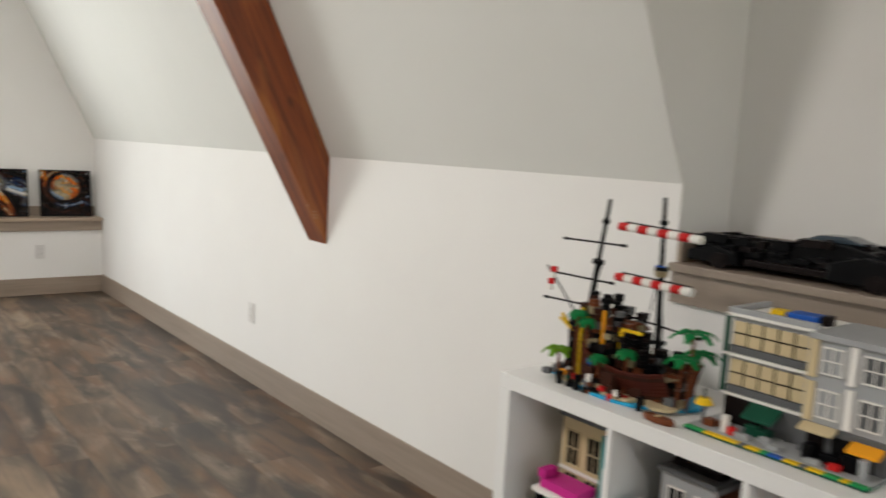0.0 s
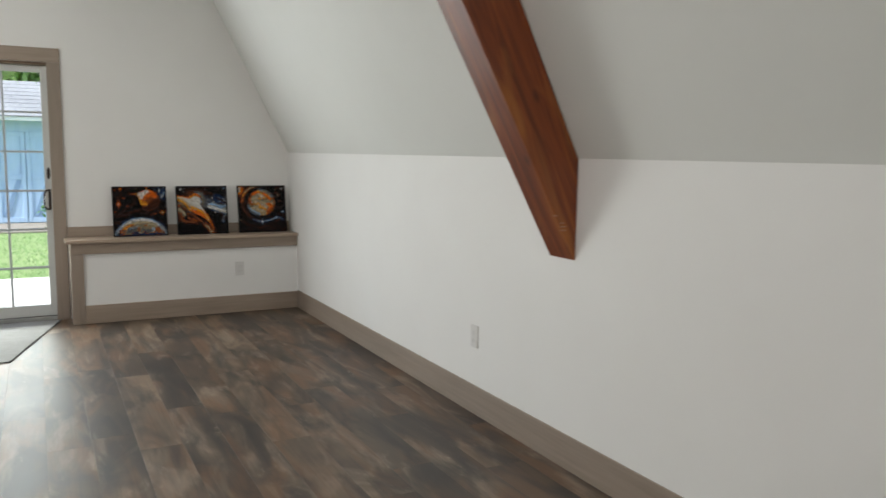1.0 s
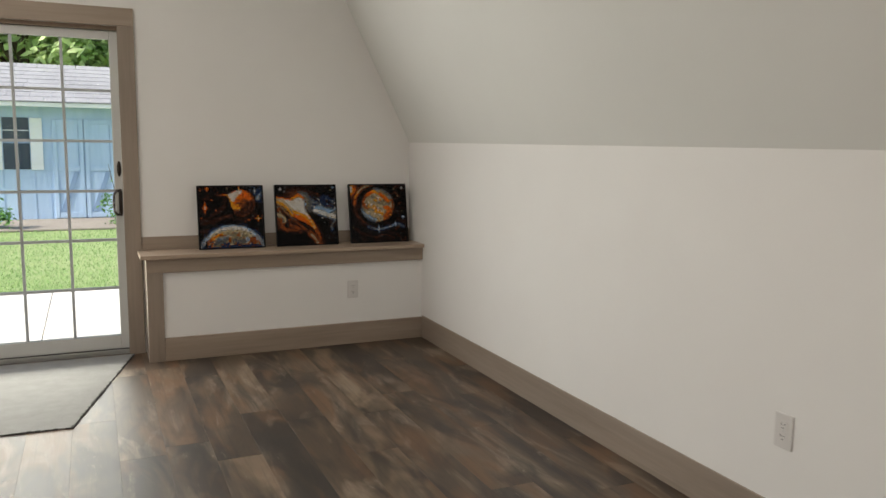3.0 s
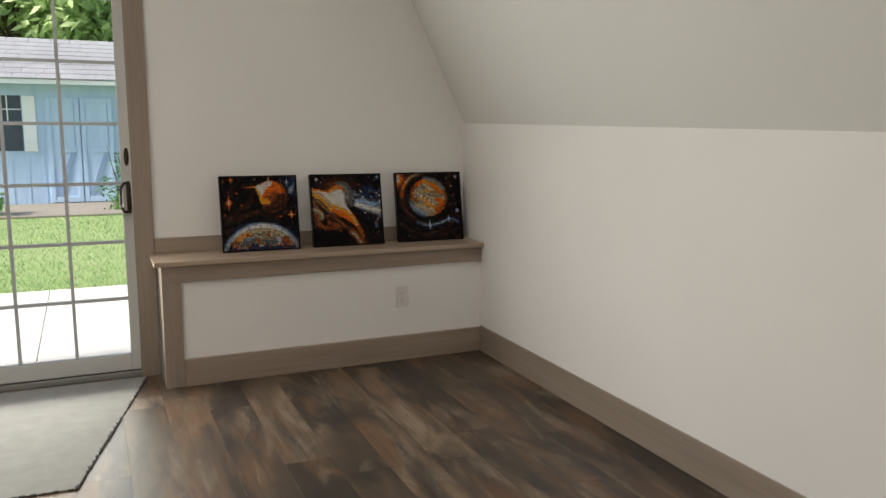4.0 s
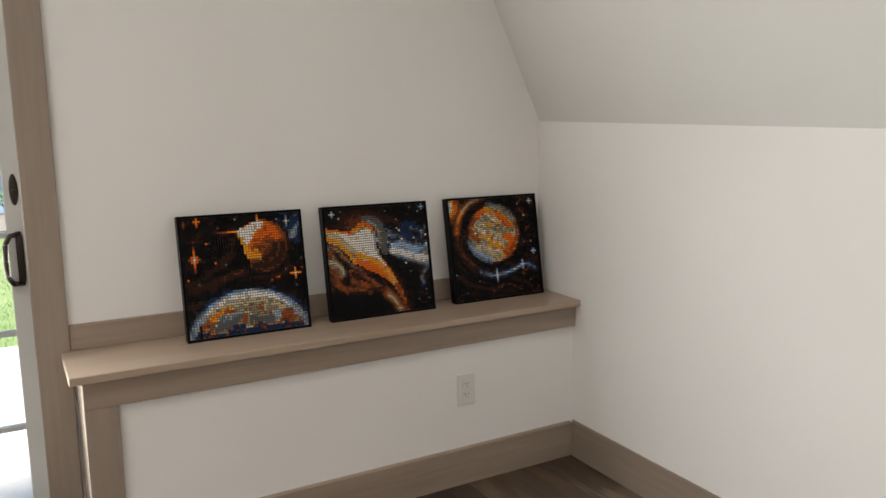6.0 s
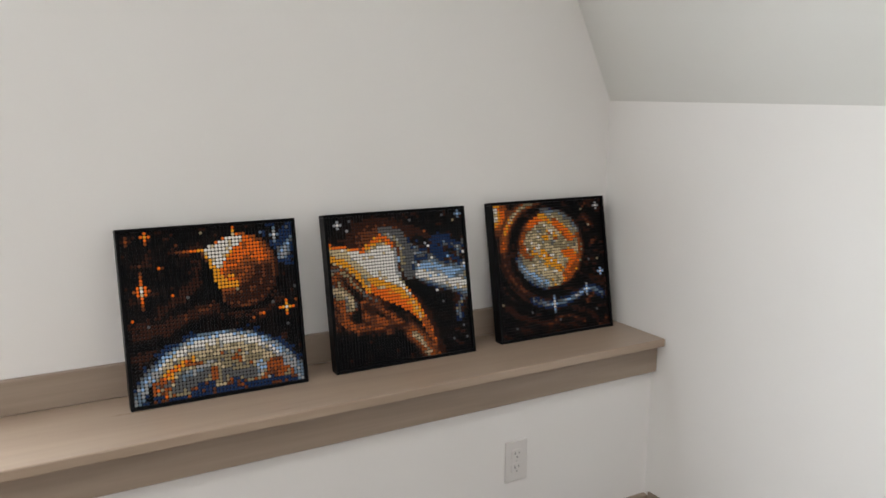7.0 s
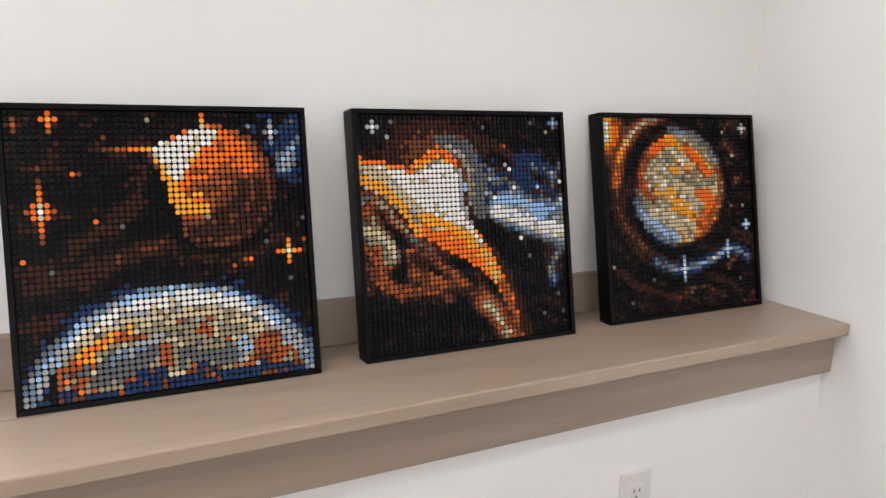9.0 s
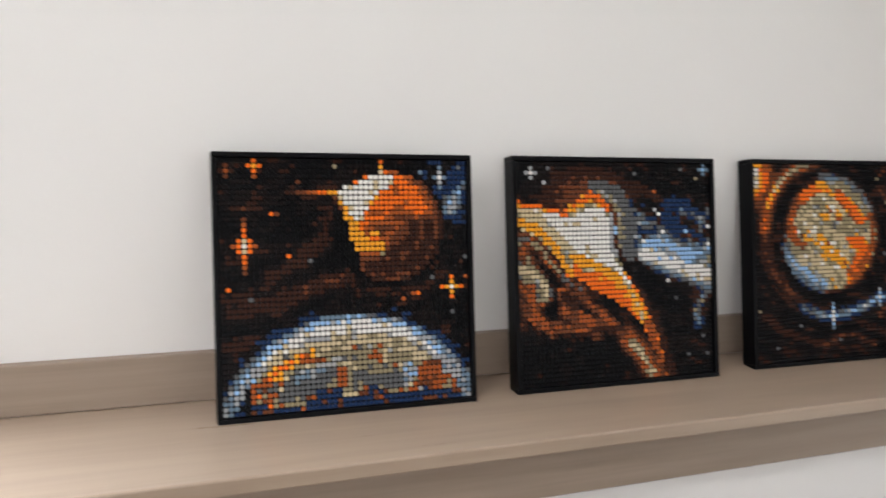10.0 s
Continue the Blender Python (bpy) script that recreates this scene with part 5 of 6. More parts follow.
def furled_sail(parent, ya, yb, z, dz):
    """A rolled red and white striped sail hung under a yard."""
    n = 8
    for i in range(n):
        p = Vector((0.984, ya + (yb - ya) * i / n, z + dz * i / n))
        q = Vector((0.984, ya + (yb - ya) * (i + 1) / n, z + dz * (i + 1) / n))
        b = rod(p, q, 0.0105, 0.0105, 14)
        bmesh.ops.bevel(b, geom=[e for e in b.edges if e.calc_length() < 0.006], offset=0.001, segments=1, affect='EDGES')
        shaped(part("sail_roll", b, TINTS['red' if i % 2 == 0 else 'white'], parent))
    part("sail_yard", rod((0.994, ya - 0.01, z + 0.010), (0.994, yb + 0.01, z + dz + 0.010), 0.003, None, 8), TINTS['black'], parent)


furled_sail(m2, 1.020, 0.785, 1.195, -0.008)
furled_sail(m2, 1.018, 0.798, 1.068, -0.004)
flag = part("flag_staff", rod((0.985, 1.150, 0.955), (0.985, 1.258, 1.062), 0.0028, None, 8), TINTS['dgrey'], ship)
for i in range(4):
    a = Vector((0.985, 1.232, 1.062)) + Vector((0, 0.004, -0.017)) * i
    part("flag_stripe", box(a.x - 0.005, a.y - 0.010, a.z - 0.016, a.x + 0.005, a.y + 0.010, a.z, 0.003), TINTS['red' if i % 2 == 0 else 'white'], flag)
part("crow_nest", rod((1.0, 0.898, 1.085), (1.0, 0.898, 1.100), 0.014, 0.018, 14), TINTS['dtan'], m2, "tan lookout basket")
part("pennant", box(0.992, 0.885, 1.099, 0.999, 0.912, 1.112, 0.001), TINTS['blue'], m2, "small blue pennant")
palm(ship, (0.915, 1.125, Z + 0.014), 0.062, 'lime', (0.0, 0.006), 0.044)
palm(ship, (0.900, 0.985, Z + 0.014), 0.075, 'green', (0, 0), 0.026)
palm(ship, (1.020, 0.805, Z + 0.014), 0.120, 'green', (-0.01, -0.028), 0.050)
lumps(ship, "brick", 'red', ((0.900, 1.06, Z + 0.016), (0.885, 0.955, Z + 0.016), (0.90, 0.90, Z + 0.009)), (0.006, 0.008, 0.012), 1)
lumps(ship, "brick", 'white', ((0.886, 0.912, Z + 0.016), (0.93, 1.165, Z + 0.009), (0.925, 1.10, Z + 0.016)), (0.005, 0.006, 0.017), 2)
lumps(ship, "brick", 'dgrey', ((0.93, 1.145, Z + 0.009), (0.90, 1.150, Z + 0.009), (0.96, 1.16, Z + 0.009), (0.94, 0.80, Z + 0.016)), (0.010, 0.010, 0.02), 3)
lumps(ship, "brick", 'black', ((0.945, 1.05, Z + 0.075), (0.95, 1.09, Z + 0.075), (0.955, 0.93, Z + 0.069), (0.955, 0.86, Z + 0.069), (0.97, 1.12, Z + 0.075)), (0.010, 0.013, 0.03), 4)
lumps(ship, "brick", 'coffee', ((0.91, 1.02, Z + 0.016), (0.905, 0.95, Z + 0.016), (0.92, 0.88, Z + 0.016), (0.925, 1.00, Z + 0.016), (0.93, 0.91, Z + 0.016)), (0.011, 0.016, 0.038), 5)
lumps(ship, "brick", 'blue', ((0.925, 1.028, Z + 0.060),), (0.006, 0.007, 0.014), 6)
lumps(ship, "brick", 'amber', ((0.945, 1.025, Z + 0.150), (0.91, 1.105, Z + 0.016)), (0.006, 0.008, 0.014), 7)
lumps(ship, "brick", 'dgreen', ((0.945, 0.935, Z + 0.105), (0.95, 0.925, Z + 0.125)), (0.007, 0.010, 0.02), 8)
# Loose wreckage heaped over the decks and the shore.
r = random.Random(5)
def heap(parent, x, y, z, top, tints, wide=0.011):
    """A column of odd bricks piled on one another."""
    while z < top:
        sx, sy, sz = wide * r.uniform(0.6, 1.1), wide * r.uniform(0.6, 1.2), r.choice((0.0096, 0.0096, 0.0192, 0.014))
        b = box(x - sx, y - sy, z, x + sx, y + sy, z + sz, 0.0008)
        part("brick", b, TINTS[r.choice(tints)], parent)
        x, y, z = x + r.uniform(-0.003, 0.003), y + r.uniform(-0.003, 0.003), z + sz


DARK = ('black', 'black', 'black', 'black', 'soot', 'coffee', 'coffee', 'brown', 'brown', 'soot', 'dtan', 'dgrey')
for k in range(80):
    y = r.uniform(0.82, 1.14)
    crest = 0.245 - 0.11 * abs(y - 1.045) / 0.16
    heap(ship, r.uniform(0.940, 1.055), y, Z + 0.0157, Z + r.uniform(0.45, 1.0) * crest, DARK)
for k in range(12):
    heap(ship, r.uniform(0.872, 0.900), r.uniform(0.84, 1.11), Z + 0.0005, Z + r.uniform(0.016, 0.040), DARK + ('red', 'dgreen', 'white'), 0.007)
for y, z, tint in ((1.075, 0.195, 'yellow'), (1.055, 0.175, 'yellow'), (1.005, 0.20, 'amber'), (0.975, 0.19, 'black'), (1.10, 0.17, 'black'), (0.93, 0.16, 'black'), (0.865, 0.14, 'black')):
    part("post", box(0.930, y - 0.0035, Z + 0.0157, 0.937, y + 0.0035, Z + z, 0.0008), TINTS[tint], ship)
for y, z in ((1.075, 0.165), (1.045, 0.150), (0.915, 0.100)):
    palm(ship, (0.918, y, Z + 0.016), z, 'green', (0.0, 0.0), 0.028)
palm(ship, (0.960, 0.770, Z + 0.0078), 0.185, 'green', (-0.012, -0.012), 0.056)
palm(ship, (0.945, 0.790, Z + 0.0078), 0.125, 'green', (-0.010, -0.020), 0.045)
for ya, za, yb, zb in ((1.128, Z + 0.07, 1.075, 1.10), (1.10, Z + 0.075, 1.080, 1.10), (0.93, Z + 0.07, 0.900, 1.09), (0.85, Z + 0.07, 0.896, 1.09)):
    part("shroud", rod((0.975, ya, za), (0.997, yb, zb), 0.0014, None, 6), TINTS['black'], ship)
boat = thing("rowing_boat_model", "small reddish-brown plastic rowing boat beside the ship", "toy boat")
bb = prism([(0.862, 0.815), (0.850, 0.800), (0.846, 0.770), (0.850, 0.742), (0.862, 0.730), (0.874, 0.742), (0.878, 0.770), (0.874, 0.800)], 'z', Z, Z + 0.013, 0.003)
part("hull", bb, TINTS['brown'], boat)
part("thwart", box(0.852, 0.768, Z + 0.0132, 0.872, 0.776, Z + 0.0155), TINTS['tan'], boat)

# ---- grey and tan town building on the shelf top ----
town = thing("town_building_model", "grey and tan brick-built corner building with street scene", "toy building")
BX0, BX1, BY0, BY1 = 0.880, 1.135, 0.335, 0.720
part("baseplate", box(BX0, BY0, Z, BX1, BY1, Z + 0.004, 0.0006), TINTS['dgreen'], town, "dark green baseplate")
part("pavement", box(BX0 + 0.016, BY0, Z + 0.0042, BX1, BY1, Z + 0.009, 0.0006), TINTS['lgrey'], town)
for i in range(24):
    y = BY1 - (i + 1) * 0.016
    tint = 'yellow' if i in (3, 4, 5, 6, 7, 9, 10, 14, 15, 17, 18, 21) else 'blue' if i in (12, 13) else 'dgrey' if i in (8, 16) else 'green'
    part("kerb_plate", box(BX0, y + 0.0006, Z + 0.0042, BX0 + 0.0155, y + 0.0154, Z + 0.0082, 0.0005), TINTS[tint], town)
FX = 0.985
storey = ((0.865, 0.945), (0.953, 1.030))
part("wall", box(FX + 0.002, 0.505, Z + 0.009, BX1 - 0.004, 0.690, 1.034, 0.0008), TINTS['lgrey'], town)
part("wall", box(FX - 0.030, BY0, 0.862, BX1 - 0.004, 0.5045, 1.030, 0.0008), TINTS['lgrey'], town, "pale grey corner bay")
for z0, z1 in storey:
    part("band", box(FX - 0.006, 0.500, z0 - 0.008, FX + 0.0015, 0.694, z0 - 0.001, 0.0008), TINTS['white'], town)
    for k in range(5):
        y = 0.514 + k * 0.0350
        part("gap", box(FX - 0.0012, y - 0.004, z0 + 0.017, FX + 0.0018, y - 0.0003, z1 - 0.005), TINTS['soot'], town)
        part("panel", box(FX - 0.004, y, z0 + 0.018, FX + 0.0015, y + 0.0300, z1 - 0.006, 0.0015), TINTS['tan'], town)
        part("panel_bar", box(FX - 0.0055, y, z0 + 0.044, FX - 0.0042, y + 0.030, z0 + 0.047), TINTS['soot'], town)
    part("sill", box(FX - 0.005, 0.505, z0, FX + 0.0015, 0.690, z0 + 0.016, 0.0008), TINTS['dgrey'], town)
    facade_window(town, FX - 0.031, 0.432, 0.476, z0 + 0.010, z1 - 0.012, 'white', TINTS['lgrey'])
    facade_window(town, FX - 0.031, 0.352, 0.396, z0 + 0.010, z1 - 0.012, 'white', TINTS['dgrey'])
    part("pilaster", box(FX - 0.036, 0.482, z0, FX - 0.0305, 0.500, z1, 0.001), TINTS['tan'], town)
    part("pilaster", box(FX - 0.036, 0.406, z0, FX - 0.0305, 0.422, z1, 0.001), TINTS['white'], town)
    part("drain_pipe", rod((FX - 0.004, 0.698, z0), (FX - 0.004, 0.698, z1), 0.006, None, 10), TINTS['dgreen'], town)
part("cornice", box(FX - 0.010, 0.500, 1.0345, BX1, 0.700, 1.041, 0.001), TINTS['white'], town)
roof_edge = part("parapet", box(FX - 0.008, 0.5005, 1.0412, FX + 0.006, 0.698, 1.053, 0.001), TINTS['lgrey'], town)
part("parapet", box(FX + 0.0065, 0.686, 1.0412, BX1, 0.698, 1.053, 0.001), TINTS['lgrey'], town)
part("parapet", box(FX - 0.040, BY0, 1.0305, BX1, 0.500, 1.043, 0.001), TINTS['lgrey'], town)
part("roof_hatch", box(1.03, 0.60, 1.0412, 1.06, 0.632, 1.056, 0.001), TINTS['yellow'], town)
part("roof_box", box(1.02, 0.525, 1.0412, 1.07, 0.59, 1.058, 0.002), TINTS['blue'], town)
part("roof_vent", box(1.03, 0.505, 1.0412, 1.06, 0.522, 1.062, 0.002), TINTS['soot'], town)
for y0, y1, tint in ((0.60, 0.69, 'soot'), (0.51, 0.595, 'dgrey')):
    part("shop_front", box(FX - 0.003, y0, Z + 0.0095, FX + 0.0015, y1, 0.855, 0.001), TINTS[tint], town)
part("awning", prism([(FX - 0.045, 0.833), (FX - 0.001, 0.858), (FX - 0.001, 0.852), (FX - 0.045, 0.828)], 'y', 0.555, 0.625, 0.0008), TINTS['dgreen'], town, "dark green awning")
part("awning", prism([(FX - 0.055, 0.853), (FX - 0.031, 0.862), (FX - 0.031, 0.855), (FX - 0.055, 0.847)], 'y', 0.43, 0.498, 0.0008), TINTS['tan'], town, "tan awning")
part("awning", prism([(FX - 0.060, 0.838), (FX - 0.031, 0.850), (FX - 0.031, 0.842), (FX - 0.060, 0.832)], 'y', 0.34, 0.40, 0.0008), TINTS['amber'], town, "amber awning")
for y, tint in ((0.375, 'black'), (0.42, 'black'), (0.47, 'soot')):
    part("shop_window", box(FX - 0.033, y - 0.018, Z + 0.0095, FX - 0.0305, y + 0.018, 0.846, 0.001), TINTS[tint], town)
part("corner_bay_base", box(FX - 0.030, BY0, Z + 0.0092, BX1 - 0.004, 0.5045, 0.8615, 0.001), TINTS['dgrey'], town)
for y in (0.645, 0.36):
    part("column", rod((0.918, y, Z + 0.009), (0.918, y, Z + 0.045), 0.0085, None, 12), TINTS['white' if y > 0.5 else 'lgrey'], town)
part("street_bin", box(0.905, 0.618, Z + 0.0092, 0.921, 0.632, Z + 0.026, 0.0015), TINTS['red'], town, "small red street box")
part("street_bin", box(0.905, 0.400, Z + 0.0092, 0.921, 0.422, Z + 0.021, 0.0015), TINTS['red'], town, "small red street box")
lamp = part("street_lamp", rod((0.925, 0.704, Z + 0.009), (0.925, 0.704, Z + 0.085), 0.004, None, 10), TINTS['dgrey'], town)
part("lamp_hood", rod((0.925, 0.704, Z + 0.052), (0.925, 0.704, Z + 0.066), 0.020, 0.014, 14), TINTS['yellow'], lamp, "yellow round hood")
lumps(town, "street_brick", 'brown', ((0.925, 0.685, Z + 0.0092), (0.94, 0.665, Z + 0.0092)), (0.010, 0.010, 0.014), 12)
lumps(town, "street_brick", 'lgrey', ((0.91, 0.60, Z + 0.0092), (0.915, 0.53, Z + 0.0092), (0.93, 0.56, Z + 0.0092), (0.91, 0.45, Z + 0.0092)), (0.009, 0.014, 0.010), 13)
lumps(town, "street_brick", 'dgreen', ((0.95, 0.60, Z + 0.0092), (0.955, 0.575, Z + 0.0092)), (0.012, 0.012, 0.020), 14)
lumps(town, "street_brick", 'black', ((0.935, 0.47, Z + 0.0092), (0.935, 0.43, Z + 0.0092), (0.935, 0.39, Z + 0.0092)), (0.010, 0.014, 0.026), 15)


# ---- models inside the shelf cells ----
def cell_house(label, cell, wall, side, window_tint, roof, floor_z, height, x_front, extras):
    y0, y1 = cell
    h = thing("house_model", label, "toy building", "brick models in the shelf")
    part("baseplate", box(x_front - 0.10, y0 + 0.03, floor_z, SX1 - 0.03, y1 - 0.03, floor_z + 0.004), TINTS['dgrey'], h)
    ya, yb = y0 + 0.045, y1 - 0.085
    part("wall", box(x_front, ya + 0.05, floor_z + 0.0042, SX1 - 0.04, yb, floor_z + height, 0.001), TINTS[wall], h)
    part("wall", box(x_front - 0.015, ya, floor_z + 0.0042, SX1 - 0.04, ya + 0.0495, floor_z + height * 0.96, 0.001), TINTS[side], h)
    for zz in (0.16, 0.56):
        for k in range(2):
            w0 = ya + 0.060 + k * (yb - ya - 0.055) / 2
            facade_window(h, x_front - 0.001, w0, w0 + 0.044, floor_z + height * zz, floor_z + height * (zz + 0.33), window_tint, TINTS['black'])
    part("band", box(x_front - 0.006, ya + 0.051, floor_z + height * 0.50, x_front - 0.0005, yb, floor_z + height * 0.53, 0.0008), TINTS['white'], h)
    part("cornice", box(x_front - 0.010, ya + 0.050, floor_z + height + 0.0004, SX1 - 0.035, yb + 0.006, floor_z + height + 0.012, 0.001), TINTS[roof], h)
    part("roof_block", box(x_front + 0.02, ya + 0.06, floor_z + height + 0.0125, SX1 - 0.06, yb - 0.01, floor_z + height + 0.028, 0.002), TINTS['soot'], h)
    for name, tint, b in extras:
        part(name, box(*b, 0.0015), TINTS[tint], h)
    return h


FLOOR_Z = MIDZ + THIN / 2 + 0.0006
y0, y1 = cells[0]
h1 = cell_house("tan and teal brick-built house with magenta terrace", cells[0], 'tan', 'teal', 'tan', 'dgrey', FLOOR_Z, 0.285, 0.90,
           [("terrace", 'magenta', (0.812, y0 + 0.10, FLOOR_Z + 0.112, 0.885, y1 - 0.10, FLOOR_Z + 0.135)), ("terrace_wall", 'magenta', (0.812, y1 - 0.115, FLOOR_Z + 0.1355, 0.86, y1 - 0.09, FLOOR_Z + 0.158)),
            ("terrace_slab", 'white', (0.800, y0 + 0.055, FLOOR_Z + 0.098, 0.8985, y1 - 0.085, FLOOR_Z + 0.1115)), ("side_bay", 'white', (0.872, y0 + 0.047, FLOOR_Z + 0.10, 0.8845, y0 + 0.075, FLOOR_Z + 0.20)),
            ("garden_block", 'red', (0.83, y1 - 0.12, FLOOR_Z + 0.0045, 0.85, y1 - 0.10, FLOOR_Z + 0.06)), ("garden_block", 'green', (0.84, y1 - 0.16, FLOOR_Z + 0.0045, 0.86, y1 - 0.13, FLOOR_Z + 0.05)),
            ("garden_block", 'dgrey', (0.82, y0 + 0.09, FLOOR_Z + 0.0045, 0.87, y0 + 0.15, FLOOR_Z + 0.07))])
y0, y1 = cells[1]
h2 = cell_house("grey brick-built station front with pale arches", cells[1], 'lgrey', 'brown', 'white', 'dgrey', FLOOR_Z, 0.265, 0.865,
                [("porch", 'amber', (0.800, y0 + 0.08, FLOOR_Z + 0.085, 0.8635, y1 - 0.09, FLOOR_Z + 0.120)), ("porch_step", 'orange', (0.792, y0 + 0.07, FLOOR_Z + 0.06, 0.8635, y0 + 0.16, FLOOR_Z + 0.0845)),
                 ("wing", 'teal', (0.80, y1 - 0.083, FLOOR_Z + 0.0045, 0.8635, y1 - 0.035, FLOOR_Z + 0.17)), ("wing_band", 'white', (0.798, y1 - 0.084, FLOOR_Z + 0.1705, 0.8635, y1 - 0.034, FLOOR_Z + 0.18))])
for k in range(2):
    yc = y1 - 0.125 - k * 0.062
    part("arch", prism([(yc - 0.02, FLOOR_Z + 0.13), (yc + 0.02, FLOOR_Z + 0.13), (yc + 0.02, FLOOR_Z + 0.17), (yc + 0.014, FLOOR_Z + 0.19), (yc, FLOOR_Z + 0.198), (yc - 0.014, FLOOR_Z + 0.19), (yc - 0.02, FLOOR_Z + 0.17)], 'x', 0.850, 0.8635, 0.001), TINTS['white'], h2, "pale arched window")
r = random.Random(9)
for k in range(26):
    lumps(h2, "street_brick", r.choice(('black', 'dgrey', 'lgrey', 'brown', 'teal', 'amber', 'white', 'soot')), ((r.uniform(0.80, 0.88), r.uniform(y0 + 0.05, y1 - 0.05), FLOOR_Z + 0.0045),), (0.009, 0.012, 0.06), 300 + k)
for k in range(22):
    heap(h1, r.uniform(0.80, 0.87), r.uniform(cells[0][0] + 0.05, cells[0][1] - 0.05), FLOOR_Z + 0.0042, FLOOR_Z + r.uniform(0.02, 0.075), ('red', 'green', 'dgrey', 'black', 'tan', 'teal', 'white', 'brown'), 0.010)
y0, y1 = cells[2]
cell_house("brown and orange brick-built house", cells[2], 'brown', 'rust', 'tan', 'coffee', FLOOR_Z, 0.24, 0.89, [("porch", 'orange', (0.82, y0 + 0.1, FLOOR_Z + 0.09, 0.88, y1 - 0.1, FLOOR_Z + 0.12))])

# ---- long black vehicle model on the dormer ledge ----
LZ = 1.0866
car = thing("vehicle_model", "long glossy black brick-built vehicle lying on the ledge", "toy vehicle")
BLK = TINTS['black']
body = prism([(0.985, LZ + 0.012), (0.985, LZ + 0.070), (0.94, LZ + 0.098), (0.86, LZ + 0.100), (0.80, LZ + 0.092), (0.72, LZ + 0.098), (0.66, LZ + 0.120), (0.58, LZ + 0.120), (0.50, LZ + 0.100), (0.36, LZ + 0.085), (0.34, LZ + 0.018)], 'x', 1.285, 1.425, 0.006)
part("body", body, BLK, car)
part("fender", prism([(0.985, LZ + 0.016), (0.985, LZ + 0.050), (0.90, LZ + 0.072), (0.84, LZ + 0.060), (0.83, LZ + 0.016)], 'x', 1.250, 1.284, 0.005), BLK, car)
part("fender", prism([(0.60, LZ + 0.016), (0.60, LZ + 0.070), (0.52, LZ + 0.096), (0.42, LZ + 0.080), (0.40, LZ + 0.016)], 'x', 1.250, 1.284, 0.005), BLK, car)
part("side_sill", box(1.262, 0.605, LZ + 0.020, 1.284, 0.825, LZ + 0.042, 0.004), TINTS['soot'], car)
part("canopy", prism([(0.70, LZ + 0.1205), (0.66, LZ + 0.140), (0.60, LZ + 0.142), (0.54, LZ + 0.1205)], 'x', 1.315, 1.395, 0.004), DARK_PANE, car, "dark glossy canopy")
part("fin", prism([(0.52, LZ + 0.095), (0.40, LZ + 0.088), (0.36, LZ + 0.150), (0.39, LZ + 0.152)], 'x', 1.290, 1.297, 0.001), BLK, car)
part("fin", prism([(0.52, LZ + 0.095), (0.40, LZ + 0.088), (0.36, LZ + 0.150), (0.39, LZ + 0.152)], 'x', 1.412, 1.419, 0.001), BLK, car)
part("spoiler_bar", rod((1.305, 0.80, LZ + 0.088), (1.305, 0.62, LZ + 0.128), 0.005, None, 8), TINTS['soot'], car)
for y in (0.885, 0.485):
    for x0 in (1.246, 1.426):
        wheel = part("wheel", rod((x0, y, LZ + 0.0265), (x0 + 0.022, y, LZ + 0.0265), 0.026, None, 20), TINTS['soot'], car)
        part("hub", rod((x0 - 0.002, y, LZ + 0.0265), (x0 + 0.024, y, LZ + 0.0265), 0.013, None, 12), TINTS['soot'], wheel)
crest = ((0.34, 0.085), (0.50, 0.100), (0.58, 0.120), (0.66, 0.120), (0.72, 0.098), (0.80, 0.092), (0.94, 0.098), (0.985, 0.070))
for k in range(60):
    y, x = r.uniform(0.37, 0.975), r.uniform(1.270, 1.415)
    z, sx, sy = LZ + along(y, crest), r.uniform(0.006, 0.014), r.uniform(0.008, 0.026)
    b = box(x - sx, y - sy, z - 0.015, x + sx, y + sy, z + r.uniform(0.004, 0.016), 0.0012)
    part("panel_piece", b, TINTS[r.choice(('black', 'black', 'soot'))], car)
for k in range(24):
    y, z = r.uniform(0.38, 0.97), r.uniform(0.03, 0.075)
    part("panel_piece", box(1.262 + r.uniform(0, 0.012), y - r.uniform(0.01, 0.03), LZ + z, 1.290, y + r.uniform(0.01, 0.03), LZ + z + r.uniform(0.006, 0.018), 0.0012), TINTS[r.choice(('black', 'black', 'soot'))], car)
car.scale = (1, 1, 0.82)
car.location = (0, 0.085, LZ * 0.18)
for model in (ship, boat, town):
    model.location = (-0.040, 0.042, 0)

# ---- floor planks ----
PW, PL = 0.1830, 1.22
X0 = 0.4055


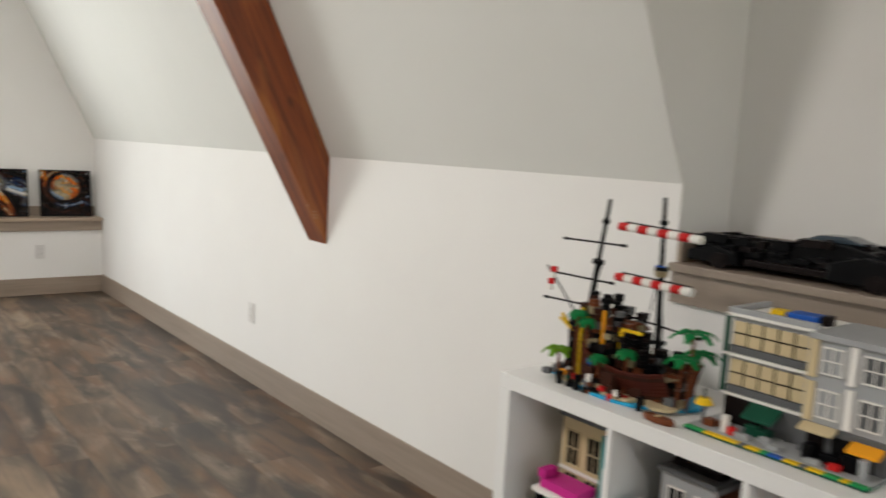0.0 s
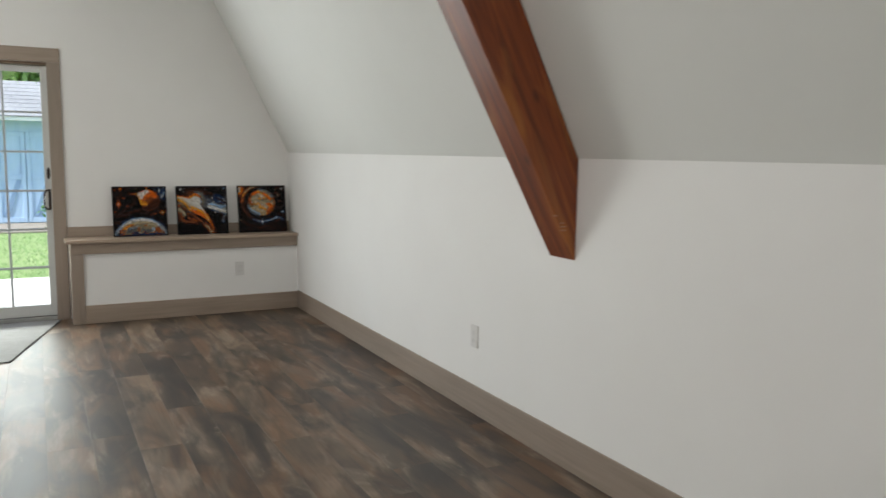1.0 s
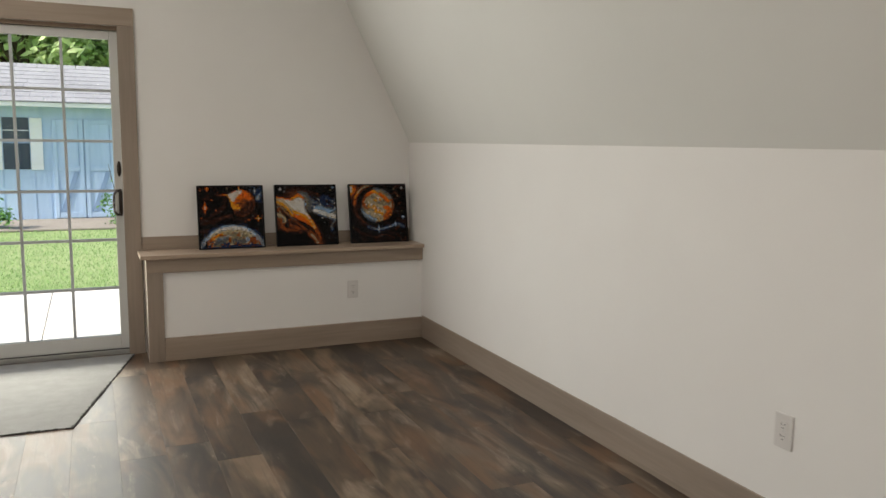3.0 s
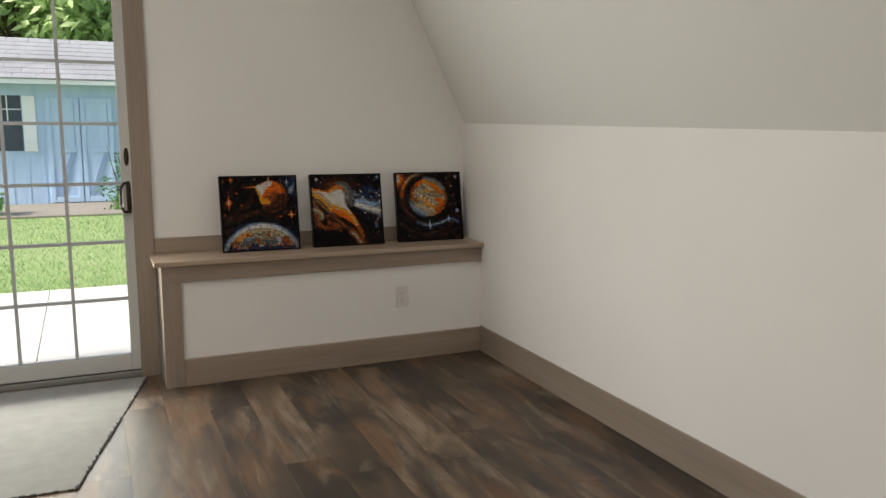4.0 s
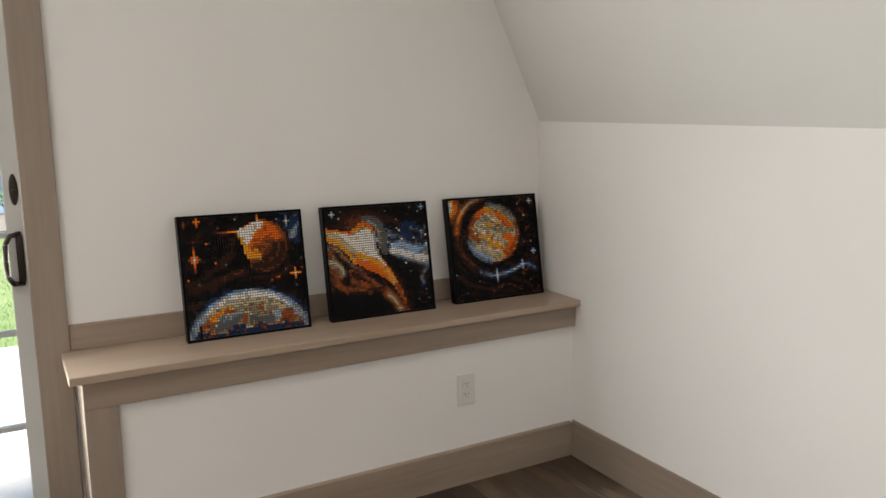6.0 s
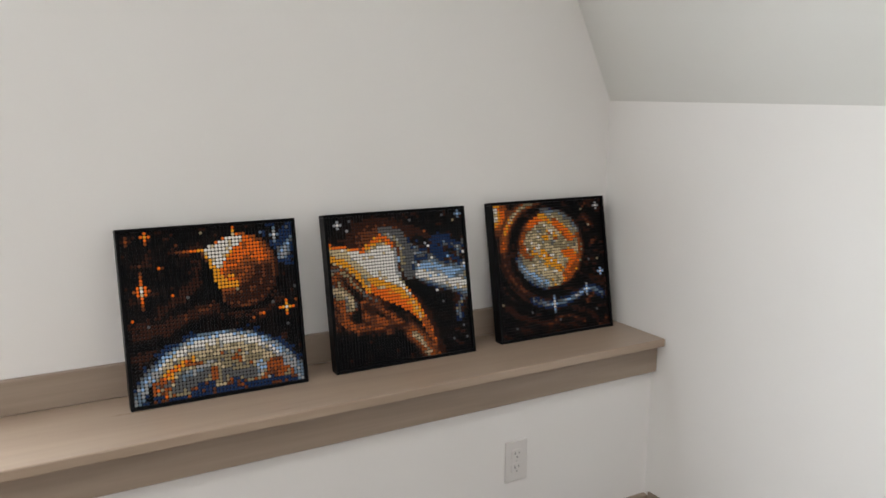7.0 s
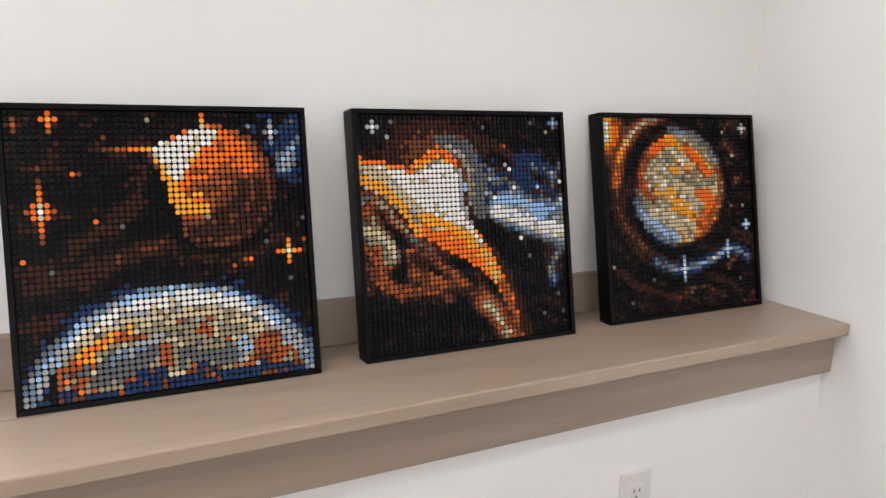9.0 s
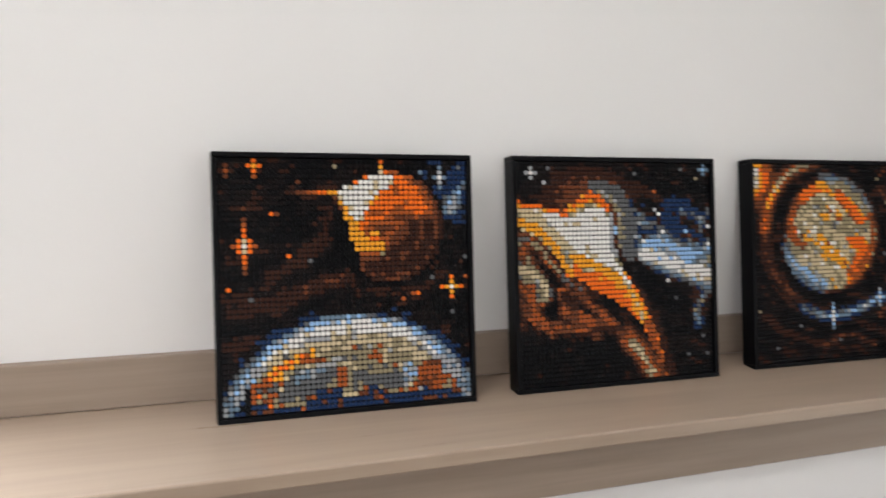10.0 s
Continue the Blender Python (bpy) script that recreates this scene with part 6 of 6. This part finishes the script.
def plank_mesh(width, length):
    me = bpy.data.meshes.new("plank")
    w, l, c = width / 2 - 0.0003, length / 2 - 0.0003, 0.00025
    v = [(-w, -l, -0.004), (w, -l, -0.004), (w, l, -0.004), (-w, l, -0.004), (-w, -l, -c), (w, -l, -c), (w, l, -c), (-w, l, -c), (-w + c, -l + c, 0), (w - c, -l + c, 0), (w - c, l - c, 0), (-w + c, l - c, 0)]
    f = [(8, 9, 10, 11)]
    for a in (0, 4):
        f += [(a + i, a + (i + 1) % 4, a + 4 + (i + 1) % 4, a + 4 + i) for i in range(4)]
    me.from_pydata(v, [], f)
    me.materials.append(PLANK)
    return me


meshes = {}
behind = []
rng = random.Random(7)
k0 = math.floor((mirror(KNEE_X) - X0) / PW)
k1 = math.ceil((KNEE_X - X0) / PW)
for k in range(k0, k1):
    xa, xb = max(X0 + k * PW, mirror(KNEE_X)), min(X0 + (k + 1) * PW, KNEE_X)
    if xb - xa < 0.02:
        continue
    start = -8.0 + (0.0 if k == -1 else rng.uniform(0, PL))
    if k == -1:
        start = 5.10 - 10 * PL
    y = start
    while y < GABLE_Y + 0.05:
        ya, yb = max(y, REAR_Y), min(y + PL, GABLE_Y + 0.1)
        if yb - ya > 0.03:
            key = (round(xb - xa, 4), round(yb - ya, 4))
            if key not in meshes:
                meshes[key] = plank_mesh(*key)
            if yb < 0.2:
                behind.append((key, ((xa + xb) / 2, (ya + yb) / 2, 0)))
                y += PL
                continue
            ob = new("plank", meshes[key])
            ob.location = ((xa + xb) / 2, (ya + yb) / 2, 0)
            ob.parent = floor
        y += PL

# Planks behind the camera's start, joined.
verts, faces = [], []
for key, at in behind:
    me = meshes[key]
    n = len(verts)
    verts += [tuple(Vector(at) + v.co) for v in me.vertices]
    faces += [tuple(n + i for i in p.vertices) for p in me.polygons]
me = bpy.data.meshes.new("planks_behind")
me.from_pydata(verts, [], faces)
me.materials.append(PLANK)
rest = new("planks_behind", me)
rest.parent = floor
tagged(rest, kind="stuff")
